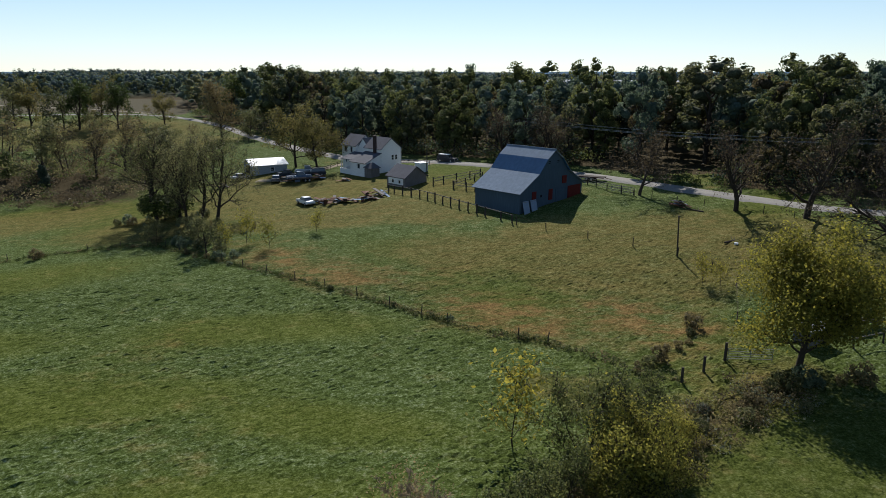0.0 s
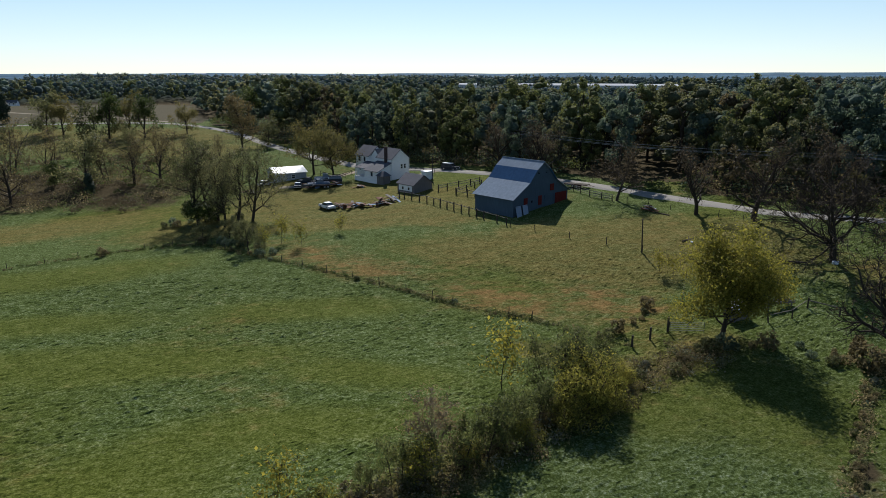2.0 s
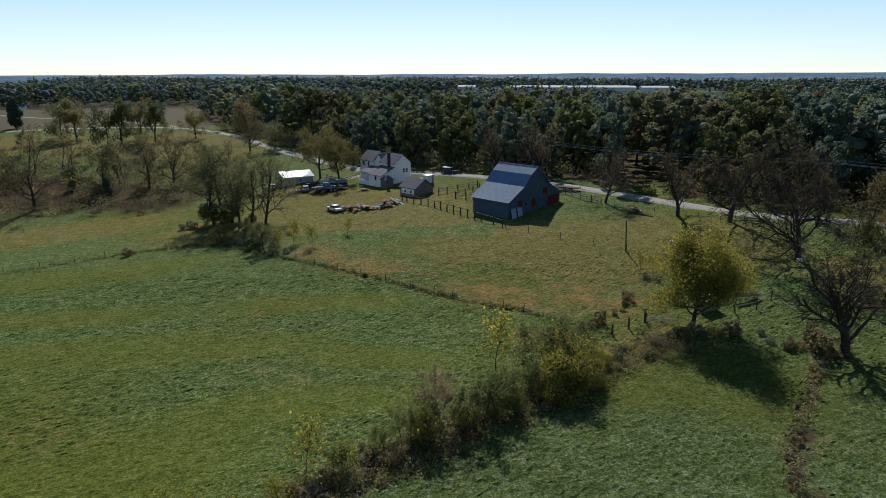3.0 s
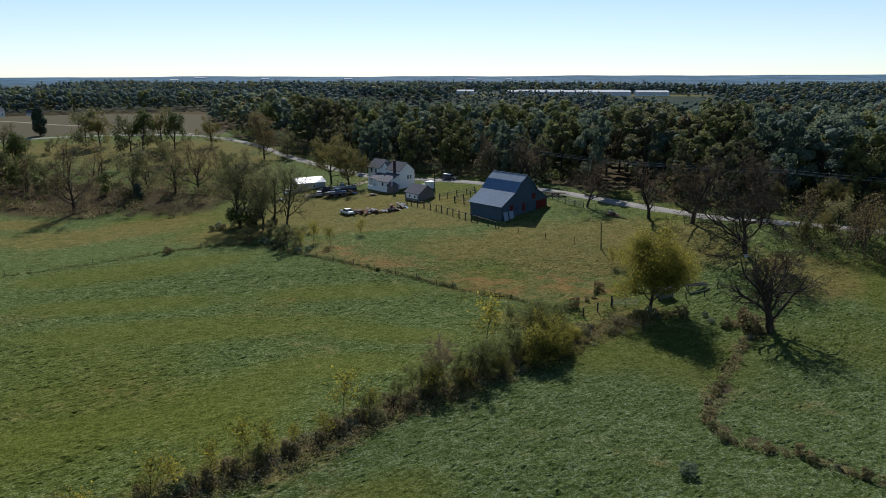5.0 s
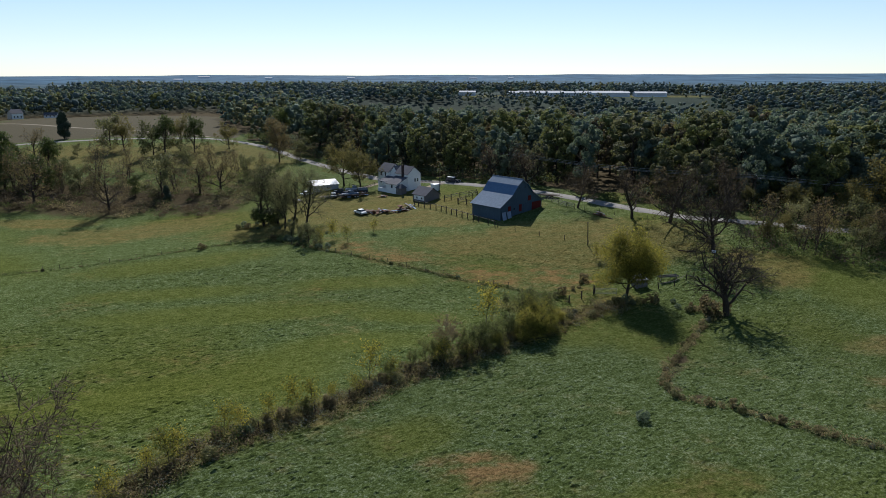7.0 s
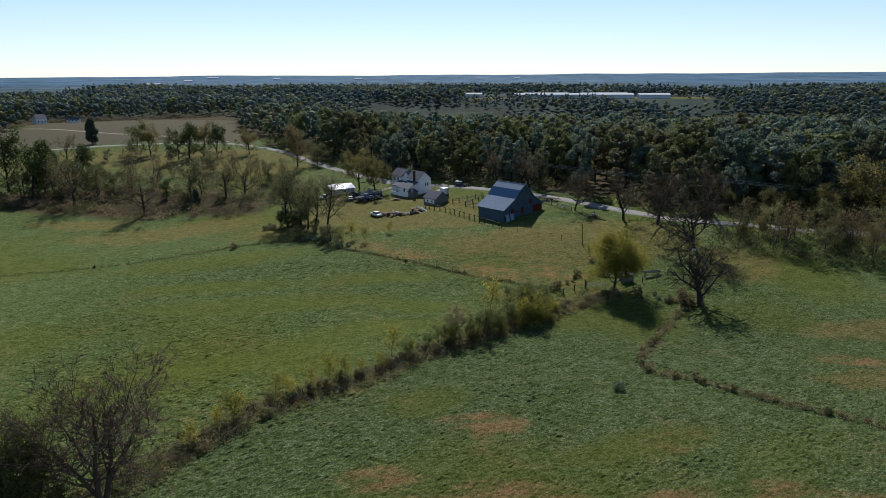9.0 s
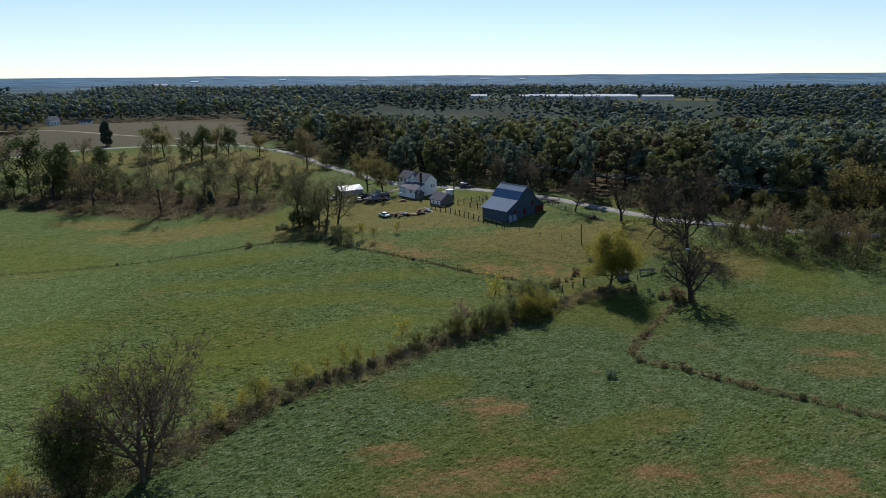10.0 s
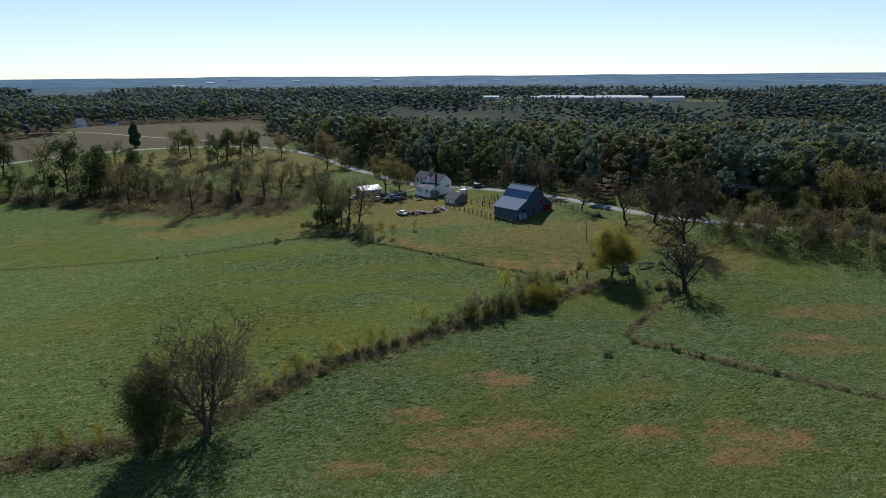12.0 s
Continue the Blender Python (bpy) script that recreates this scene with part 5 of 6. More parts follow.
thicket("lane_grass", [LANE[:5], LANE[4:]], 0.4, 0.4, 0.75, 32, [BRUSH_BROWN, LEAF_OLIVE, BRUSH_BROWN], "dry grass along the lane bank", 54, 0.18)
thicket("fence_grass", [FENCE, FENCE[2:]], 0.5, 0.3, 0.50, 26, [LEAF_OLIVE, BRUSH_BROWN, LEAF_GREEN, LEAF_GREEN], "tall grass under the field fence", 55, 0.16)

# ---- woods ----
def broadleaf(ob, rng, height, width, quads, size, leaf, base=0.05, lobes=14, sub=5, pointed=0.0, core=0.62):
    """A forest tree: a crown of lobes, each built up of smaller leafy heads, over a trunk with limbs."""
    mid, half = height * (base + (1 - base) * 0.5), height * (1 - base) * 0.5
    c1, r1, c2, r2, way2 = [], [], [], [], []
    segs = [(Vector((0, 0, -0.5)), Vector((0, 0, mid)), height * 0.018, height * 0.011)]
    for i in range(lobes):
        u = -0.88 + 1.72 * (i + rng.uniform(0.1, 0.9)) / lobes
        reach = (1 - abs(u) ** 2.4) ** 0.5 * (1 - pointed * (u + 1) / 2)
        a = i * 2.4 + rng.normal() * 0.3
        k = rng.uniform(0.42, 0.70)
        r = width * rng.uniform(0.15, 0.24) * (1 - 0.5 * pointed * (u + 1) / 2)
        c = np.array([math.cos(a) * reach * width / 2 * k, math.sin(a) * reach * width / 2 * k, mid + u * half * 0.86])
        c1.append(c), r1.append(r)
        segs.append((Vector((0, 0, max(height * 0.15, c[2] - height * 0.2))), Vector(c), height * 0.008, 0.03))
        out = np.array([math.cos(a), math.sin(a), 0.5 + 0.6 * u])
        for _ in range(sub):
            d = rng.normal(size=3) * 0.75 + out * 0.8
            d /= np.linalg.norm(d)
            c2.append(c + d * r * 0.72), r2.append(r * rng.uniform(0.36, 0.56)), way2.append(d)
    c1, r1, c2, r2, way2 = (np.array(q) for q in (c1, r1, c2, r2, way2))
    pick = rng.choice(len(r2), quads * 3, p=r2 ** 2 / (r2 ** 2).sum())
    d = rng.normal(size=(quads * 3, 3)) + way2[pick] * 0.9
    d /= np.linalg.norm(d, axis=1, keepdims=True)
    skin = c2[pick] + d * r2[pick][:, None]
    bad = (np.linalg.norm(skin[:, None] - c1[None], axis=2) < r1[None] * 0.93).any(1)
    near = np.linalg.norm(skin[:, None] - c2[None], axis=2) < r2[None] * 0.85
    near[np.arange(len(pick)), pick] = False
    free = np.nonzero(~(bad | near.any(1)))[0][:quads]
    at = c2[pick[free]] + d[free] * r2[pick[free]][:, None] * rng.uniform(0.86, 1.16, (len(free), 1))
    v, f = tubes(segs)
    trunk = new("trunk", mesh_of("trunk", v, f, BARK, True))
    trunk.parent = ob
    mass = lumps(rng, np.concatenate([c1, c2]), np.concatenate([r1 * 0.74, r2 * core]))
    crown = new("crown", crown_mesh("crown", leaf_quads(rng, at, d[free], size, 0.86), mass, leaf))
    crown.parent = ob
    return ob


def forest_tree(seed, height, width, label, leaf, quads=2500, size=0.50, **kw):
    def build(m):
        rng = np.random.default_rng(seed)
        return broadleaf(thing("tree", m, label, "tree"), rng, height, width, quads, size, leaf, **kw)
    return Stand(build)


WOODS = [
    forest_tree(61, 23.0, 13.5, "dark green broadleaf tree in the woods", LEAF_DARK),
    forest_tree(62, 24.0, 12.5, "tall olive broadleaf tree in the woods", LEAF_OLIVE, lobes=13),
    forest_tree(63, 21.0, 15.0, "broad dark green tree in the woods", LEAF_DARK, lobes=17),
    forest_tree(64, 22.0, 11.0, "slender rusty-brown tree in the woods", LEAF_RUST, quads=1500, size=0.44, lobes=12),
    forest_tree(65, 18.0, 8.5, "dark pointed cedar in the woods", LEAF_CEDAR, lobes=18, pointed=0.55),
    forest_tree(66, 24.0, 14.0, "mossy green rounded tree in the woods", LEAF_MOSS, lobes=15),
    forest_tree(67, 25.0, 11.5, "tall narrow dark tree in the woods", LEAF_DARK, lobes=14),
]
KINDS = (0.22, 0.15, 0.19, 0.06, 0.04, 0.20, 0.14)

rng = np.random.default_rng(8)
deep = []
gx = 10.5
for iy in range(0, 62):
    for ix in range(-46, 42):
        x, y = ix * gx + (iy % 2) * gx / 2 + rng.normal() * 2.2, 90 + iy * 8.8 + rng.normal() * 2.2
        k, s, turn, tall = int(rng.choice(7, p=KINDS)), rng.uniform(0.66, 1.0), rng.uniform(0, 360), rng.uniform(0.92, 1.12)
        luck, mood = rng.uniform(), noise.noise((x * 0.019, y * 0.015, 4.2))
        if luck < 0.22:
            s *= 1.3
        elif luck > 0.9:
            s *= 0.72
        s *= 1 + 0.28 * noise.noise((x * 0.03, y * 0.025, 1.7))
        if abs(mood) > 0.22 and luck < 0.72:
            k = (1, 5, 3)[int(luck * 9) % 3] if mood > 0 else (0, 2, 6)[int(luck * 9) % 3]
        if not in_woods(x, y):
            continue
        depth = y - road_y(x)
        if x > 20:
            s *= 0.92
        if depth < 24 and x > -100:
            s *= 0.74
        if math.hypot(x - 30, y - 110) < 160 and depth < 64 and x > -110:
            WOODS[k].put(ground_pose(x, y, turn, (s, s, min(s * tall, 0.96))), "", "woods beyond the road")
        else:
            deep.append((x, y, s, k))
for x, y, k, turn, s in ((86, 109, 2, 20, 1.18), (97, 112, 0, 100, 1.25), (106, 118, 5, 200, 1.12), (117, 124, 6, 40, 1.2), (127, 112, 2, 150, 1.15), (79, 116, 0, 260, 0.95), (139, 106, 6, 80, 1.2)):
    WOODS[k].put(ground_pose(x, y, turn, (s, s, 0.9)), "", "woods beyond the road")


def canopy(name, trees, lobes, sub, quads, size, leaves, label, height, width, base=0.1, core=0.88, flat=0.9):
    """Far woods: many crowns of lobes, heads and leaf clumps joined into one mesh."""
    r = np.random.default_rng(77)
    n = len(trees)
    x, y, s = (np.array([t[i] for t in trees]) for i in range(3))
    z = np.array([zt(a, b) + far_hills(a, b) for a, b in zip(x, y)])
    kind = np.array([t[3] for t in trees]) % len(leaves)
    mid, half = height * (base + (1 - base) / 2), height * (1 - base) / 2
    i = np.arange(lobes)[None]
    u = -0.75 + 1.6 * (i + r.uniform(0.1, 0.9, (n, lobes))) / lobes
    reach = np.sqrt(1 - np.abs(u) ** 2.4) * r.uniform(0.40, 0.68, (n, lobes)) * width / 2
    a = i * 2.4 + r.normal(size=(n, lobes)) * 0.3 + r.uniform(0, 6.3, (n, 1))
    c1 = np.stack([np.cos(a) * reach, np.sin(a) * reach, mid + u * half * 0.84], 2)
    r1 = width * r.uniform(0.18, 0.27, (n, lobes))
    out = np.stack([np.cos(a), np.sin(a), 0.5 + 0.6 * u], 2)
    d = r.normal(size=(n, lobes, sub, 3)) * 0.75 + out[:, :, None] * 0.8
    d /= np.linalg.norm(d, axis=3, keepdims=True)
    c2 = (c1[:, :, None] + d * r1[:, :, None, None] * 0.74).reshape(n, lobes * sub, 3)
    r2 = (r1[:, :, None] * r.uniform(0.36, 0.56, (n, lobes, sub))).reshape(n, lobes * sub)
    d2 = d.reshape(n, lobes * sub, 3)
    at = np.stack([x, y, z], 1)[:, None]
    sc = np.stack([s, s, np.minimum(s, 0.92) * r.uniform(0.88, 1.06, n)], 1)[:, None]
    every = np.concatenate([c1, c2], 1) * sc + at
    mass = lumps(r, every.reshape(-1, 3), (np.concatenate([r1 * min(0.95, core + 0.08), r2 * core], 1) * s[:, None]).ravel(), flat)
    pick = r.integers(0, lobes * sub, (n, quads))
    w = r.normal(size=(n, quads, 3)) * 0.8 + np.take_along_axis(d2, pick[:, :, None], 1)
    w /= np.linalg.norm(w, axis=2, keepdims=True)
    q = np.take_along_axis(c2, pick[:, :, None], 1) + w * np.take_along_axis(r2, pick, 1)[:, :, None]
    v, f = leaf_quads(r, (q * sc + at).reshape(-1, 3), w.reshape(-1, 3), size, 0.86)
    k = len(leaves)
    me = crown_mesh(name, (v, f), mass, leaves[0], np.repeat(kind, quads), np.repeat(kind + k, lobes * (1 + sub) * 20), list(leaves) + [MASS[m.name] for m in leaves])
    return tagged(new(name, me), label, "woods", "", "stuff")


LEAVES = [LEAF_DARK, LEAF_OLIVE, LEAF_DARK, LEAF_RUST, LEAF_CEDAR, LEAF_MOSS, LEAF_DARK]


def away(t):
    return math.hypot(t[0] - 20, t[1] - 60)


canopy("middle_woods", [t for t in deep if away(t) < 235], 8, 3, 480, 0.62, LEAVES, "mixed green and rusty woods behind the road", 23.0, 13.0, 0.1, 0.72)
canopy("deep_woods", [t for t in deep if 235 <= away(t) < 380], 6, 2, 110, 0.9, LEAVES, "dense mixed woods running down the valley", 22.5, 13.0, 0.1, 0.72)
canopy("back_woods", [t for t in deep if away(t) >= 380], 4, 1, 72, 1.05, [LEAF_DARK, LEAF_HAZED, LEAF_DARK, LEAF_OLIVE, LEAF_HAZED, LEAF_MOSS, LEAF_HAZED], "woods round the tilled field and valley", 21.0, 13.0, 0.1, 0.72)

rng = np.random.default_rng(9)
far = []
for iy in range(40):
    for ix in range(-60, 64):
        x, y = ix * 14.5 + (iy % 2) * 7 + rng.normal() * 3, 636 + iy * 13.0 + rng.normal() * 3
        if not far_wood(x, y) or abs(x) > y * 0.76 + 60:
            continue
        low = 0.5 if 5 < x < 355 and 735 < y < 804 or 235 < x < 400 and y < 640 else 1.0
        far.append((x, y, rng.uniform(0.72, 1.12) * low, int(rng.integers(0, 4))))
canopy("far_woods", far, 4, 1, 44, 1.3, [LEAF_HAZED, LEAF_DARK, LEAF_HAZED, LEAF_OLIVE], "distant woodland across the valley", 16.0, 21.0, 0.0, 0.66, 0.8)
EDGE = [(-96, 282), (-70, 252), (-50, 226), (-24, 194), (0, 172), (16, 159), (32, 143)], [(54, 124), (64, 112), (84, 101), (112, 96), (160, 90)]
thicket("wood_edge_brush", [[(x + k, y + k) for x, y in line] for line in EDGE for k in (-4, 1, 7)], 1.7, 1.6, 2.9, 60, [LEAF_DARK, LEAF_GREEN, BRUSH_BROWN, LEAF_MOSS, LEAF_DARK], "dark brush at the foot of the woods", 63, 0.42)


# ---- fences, gates, poles ----
CABLE = plain("aluminium_cable", (0.30, 0.31, 0.32), 0.6, 0.2, 0.1)
WIRE = plain("rusted_wire", (0.10, 0.075, 0.055), 0.8, 0.4, 0.2)
def fence(points, post_h, post_r, step, rails, label, rail_mat=None, wire=False, lean=0.0, seed=3, name="fence"):
    """Posts along a line with rails or wires between them."""
    r = np.random.default_rng(seed)
    line = smooth_line(points, step)
    ob = thing(name, Matrix.Identity(4), label, "fence")
    tops = []
    for i, p in enumerate(line):
        z = zt(*p)
        h = post_h * r.uniform(0.88, 1.1)
        off = r.normal(size=2) * lean
        bm = bmesh.new()
        rod(bm, (p[0], p[1], z - 0.4), (p[0] + off[0], p[1] + off[1], z + h), post_r * r.uniform(0.85, 1.2), post_r * 0.85, 7)
        part("post", bm, FENCE_WOOD, ob)
        tops.append((p[0], p[1], z))
    for a, b in zip(tops, tops[1:]):
        for k in rails:
            bm = bmesh.new()
            pa, pb = Vector((a[0], a[1], a[2] + post_h * k)), Vector((b[0], b[1], b[2] + post_h * k))
            if wire:
                rod(bm, pa, pb, 0.006, 0.006, 3)
            else:
                d = (pb - pa).normalized()
                s = Vector((-d.y, d.x, 0)).normalized() * (post_r + 0.02)
                n = 0.05 + r.uniform(-0.01, 0.02)
                slab(bm, [pa + s - Vector((0, 0, n)), pb + s - Vector((0, 0, n)), pb + s + Vector((0, 0, n)), pa + s + Vector((0, 0, n))], 0.04)
            part("wire" if wire else "rail", bm, WIRE if wire else rail_mat or RAIL_WOOD, ob)
    return ob


fence([(-10.2, 124.6), (-4.2, 118.3), (1.2, 111.0), (6.6, 103.9), (10.4, 98.9)], 1.45, 0.14, 2.1, (0.85,), "weathered post and rail fence round the barnyard", lean=0.04)
fence([(-1.9, 127.5), (2.6, 130.4), (7.4, 133.3)], 1.4, 0.14, 2.2, (0.85, 0.5), "weathered post and rail corral fence", lean=0.05, seed=4)
fence([(1.9, 123.6), (4.2, 126.6), (7.6, 130.8)], 1.4, 0.14, 2.0, (0.85, 0.5), "inner rail fence of the corral", lean=0.05, seed=5)
fence([(1.9, 123.4), (4.2, 121.4), (7.0, 119.2)], 1.4, 0.14, 1.7, (0.85, 0.5), "short cross fence of the corral", lean=0.05, seed=6)
fence([(24.6, 121.5), (26.3, 121.0), (28.5, 115.4), (31.9, 110.9)], 1.35, 0.09, 2.2, (0.9, 0.6, 0.3), "pipe and board corral fence beside the barn", lean=0.03, seed=7)
fence([(31.9, 110.4), (37, 104.5), (43.5, 97.5), (52, 88), (64, 80.5), (92, 75)], 1.2, 0.06, 3.6, (0.9, 0.5), "wire fence on thin posts along the road", wire=True, lean=0.06, seed=8)
fence(FENCE[1:7], 1.15, 0.06, 4.4, (0.9, 0.5), "old wire fence between the fields", wire=True, lean=0.08, seed=9)
fence(HEDGE[2:9], 1.3, 0.07, 5.0, (0.9, 0.5), "old wire fence grown into the hedgerow", wire=True, lean=0.08, seed=10)
fence([(20.0, 51.4), (22.6, 53.4), (25.2, 55.3)], 1.7, 0.14, 3.0, (0.9, 0.5), "heavy corner posts beside the field gate", wire=True, seed=11)
fence([(25.4, 55.6), (29.5, 63), (32.7, 71.2), (29.4, 81.1), (20, 90), (11, 98)], 1.25, 0.07, 4.6, (0.9, 0.5), "wire fence up the pasture edge", wire=True, lean=0.08, seed=12)
fence([(37.5, 56.5), (40.6, 57.3), (43.5, 59.5), (46, 57)], 1.3, 0.10, 2.6, (0.8,), "broken rail fence behind the field gate", lean=0.08, seed=13)
fence([(-33, 158), (-27, 151.8), (-22.6, 158.5), (-10, 152.5), (-3, 150)], 1.1, 0.06, 2.6, (0.9, 0.55), "dark rail fence along the yard front", FENCE_WOOD, seed=14)
fence([(-70, 218), (-60, 204), (-45, 187), (-37, 176)], 1.2, 0.06, 3.4, (0.9, 0.5), "wire fence along the road verge", wire=True, lean=0.05, seed=15)


def field_gate(x0, y0, x1, y1):
    ob = thing("gate", Matrix.Identity(4), "pipe field gate between heavy posts", "gate")
    a, b = Vector((x0, y0, zt(x0, y0))), Vector((x1, y1, zt(x1, y1)))
    for h in (0.25, 0.48, 0.72, 0.96, 1.2):
        bm = bmesh.new()
        rod(bm, a + Vector((0, 0, h)), b + Vector((0, 0, h)), 0.025, 0.025, 6)
        part("bar", bm, STEEL, ob)
    for f in (0.0, 0.5, 1.0):
        bm = bmesh.new()
        p = a.lerp(b, f)
        rod(bm, p + Vector((0, 0, 0.1 if 0 < f < 1 else -0.3)), p + Vector((0, 0, 1.25)), 0.03, 0.03, 6)
        part("upright", bm, STEEL, ob)


field_gate(25.5, 55.4, 29.3, 55.0)
field_gate(29.0, 114.4, 31.5, 111.4)


def lone_post(x, y, h, lean, label):
    ob = thing("pole", ground_pose(x, y), label, "pole")
    bm = bmesh.new()
    rod(bm, (0, 0, -0.4), (lean, 0, h), 0.11, 0.09, 8)
    part("shaft", bm, FENCE_WOOD, ob)
    bm = bmesh.new()
    box(bm, lean - 0.13, -0.13, h, lean + 0.13, 0.13, h + 0.05)
    part("cap", bm, FENCE_WOOD, ob)


lone_post(29.4, 81.1, 5.2, -0.25, "lone dark wooden pole in the pasture")
lone_post(-3.4, 141.2, 5.4, 0.0, "grey wooden service pole behind the shed")


def power_pole(x, y, h, turn):
    ob = thing("power_pole", ground_pose(x, y, turn), "wooden power pole with a crossarm", "power pole", "power line along the road")
    bm = bmesh.new()
    rod(bm, (0, 0, -0.5), (0, 0, h), 0.16, 0.10, 8)
    part("shaft", bm, FENCE_WOOD, ob)
    bm = bmesh.new()
    box(bm, -1.1, -0.06, h - 0.75, 1.1, 0.06, h - 0.62)
    part("crossarm", bm, FENCE_WOOD, ob)
    for k in (-1.0, 0.0, 1.0):
        bm = bmesh.new()
        z = h - 0.62 if k else h
        rod(bm, (k, 0, z), (k, 0, z + 0.2), 0.05, 0.03, 6)
        part("insulator", bm, WHITE_SHEET, ob)
    return ob


POLES = [(-218, 224, 9.5), (-100, 246, 9.5), (16.2, 152, 9.2), (73, 99, 8.6), (138, 88, 8.6)]
for x, y, h in POLES:
    power_pole(x, y, h, -45 if -80 < x < 80 else 80)


def overhead_wire(p, q, k, sag):
    """One sagging wire between two poles."""
    ob = thing("overhead_wire", Matrix.Identity(4), "thin sagging power line wire", "wire", "power line along the road")
    d = Vector((q[0] - p[0], q[1] - p[1], 0)).normalized()
    s = Vector((-d.y, d.x, 0)) * k
    a = Vector((p[0], p[1], zt(p[0], p[1]) + p[2] - (0.4 if k else -0.2))) + s
    b = Vector((q[0], q[1], zt(q[0], q[1]) + q[2] - (0.4 if k else -0.2))) + s
    bm = bmesh.new()
    last = a
    for i in range(1, 17):
        f = i / 16
        cur = a.lerp(b, f) - Vector((0, 0, sag * 4 * f * (1 - f)))
        rod(bm, last, cur, 0.030, 0.030, 3)
        last = cur
    part("strand", bm, CABLE, ob)


for i in range(2, len(POLES) - 1):
    for k in (-1.0, 0.0, 1.0):
        overhead_wire(POLES[i], POLES[i + 1], k, 1.2)

# ---- vehicles and yard clutter ----
RUBBER = plain("rubber", (0.022, 0.022, 0.022), 0.85, 0, 0.2)
CHROME = plain("dull_chrome", (0.42, 0.42, 0.42), 0.35, 0.9, 0.15)
RUSTY = plain("rusty_iron", (0.13, 0.062, 0.036), 0.9, 0.1, 0.4, 5.0, (1, 1, 1), 0.01)
PAINTS = {
    "white": plain("white_car_paint", (0.70, 0.71, 0.72), 0.35, 0, 0.08),
    "dark": plain("dark_car_paint", (0.028, 0.032, 0.040), 0.35, 0, 0.2),
    "blue": plain("faded_blue_paint", (0.10, 0.15, 0.22), 0.5, 0, 0.25),
    "silver": plain("silver_car_paint", (0.33, 0.34, 0.36), 0.4, 0.4, 0.12),
    "red": plain("faded_red_paint", (0.19, 0.055, 0.045), 0.6, 0, 0.3),
}


def extrude_profile(bm, outline, half, inset=0.0):
    """A side outline (x, z) made solid across the width, narrowed above by inset."""
    top = max(z for _, z in outline)
    low = min(z for _, z in outline)

    def w(z):
        return half - inset * (z - low) / (top - low)

    a = [bm.verts.new((x, -w(z), z)) for x, z in outline]
    b = [bm.verts.new((x, w(z), z)) for x, z in outline]
    bm.faces.new(a)
    bm.faces.new(b[::-1])
    n = len(outline)
    for i in range(n):
        j = (i + 1) % n
        bm.faces.new((a[j], a[i], b[i], b[j]))
    bmesh.ops.recalc_face_normals(bm, faces=bm.faces)


def wheel(parent, x, y, r):
    bm = bmesh.new()
    rod(bm, (x, y - 0.11, r), (x, y + 0.11, r), r, r, 16)
    w = part("wheel", bm, RUBBER, parent)
    bm = bmesh.new()
    s = 1 if y > 0 else -1
    rod(bm, (x, y + s * 0.112, r), (x, y + s * 0.135, r), r * 0.58, r * 0.5, 12)
    part("rim", bm, CHROME, w)


def vehicle(x, y, turn, kind, paint, label, category, roof=None):
    ob = thing(category.replace(" ", "_"), ground_pose(x, y, turn), label, category)
    if kind == "sedan":
        body = [(-2.2, 0.35), (2.2, 0.35), (2.25, 0.62), (2.1, 0.80), (1.0, 0.90), (-1.35, 0.92), (-2.15, 0.88), (-2.25, 0.6)]
        cab = [(1.0, 0.90), (0.35, 1.36), (-0.85, 1.38), (-1.5, 0.92)]
        axles, r, half = (1.35, -1.35), 0.31, 0.85
    elif kind == "suv":
        body = [(-2.3, 0.42), (2.3, 0.42), (2.35, 0.75), (2.2, 1.0), (1.1, 1.08), (-2.25, 1.1), (-2.35, 0.75)]
        cab = [(1.1, 1.08), (0.5, 1.72), (-2.0, 1.74), (-2.25, 1.1)]
        axles, r, half = (1.45, -1.4), 0.37, 0.92
    else:
        body = [(-2.6, 0.5), (2.6, 0.5), (2.65, 0.8), (2.5, 1.08), (1.3, 1.14), (-0.55, 1.14), (-0.56, 0.98), (-2.6, 0.98)]
        cab = [(1.25, 1.14), (0.7, 1.76), (-0.45, 1.78), (-0.55, 1.14)]
        axles, r, half = (1.65, -1.6), 0.39, 0.95
    bm = bmesh.new()
    extrude_profile(bm, body, half, 0.06)
    part("body", bm, PAINTS[paint], ob)
    bm = bmesh.new()
    extrude_profile(bm, cab, half - 0.08, 0.14)
    cabin = part("cabin", bm, GLASS, ob, "dark glazed cabin")
    top = max(z for _, z in cab)
    xs = [px for px, pz in cab if pz > top - 0.05]
    bm = bmesh.new()
    box(bm, min(xs) - 0.05, -half + 0.2, top - 0.015, max(xs) + 0.05, half - 0.2, top + 0.05, 0.02)
    part("roof", bm, PAINTS[roof or paint], cabin)
    for px in axles:
        for s in (-1, 1):
            wheel(ob, px, s * (half - 0.06), r)
    front = max(px for px, _ in body)
    for s in (-1, 1):
        bm = bmesh.new()
        box(bm, front - 0.12, s * half * 0.72 - 0.16, 0.62, front + 0.015, s * half * 0.72 + 0.16, 0.80, 0.01)
        part("headlight", bm, WHITE_SHEET, ob)
    for px in (front - 0.02, -front - 0.06):
        bm = bmesh.new()
        box(bm, px, -half + 0.05, 0.40, px + 0.12, half - 0.05, 0.56, 0.02)
        part("bumper", bm, CHROME, ob)
    return ob


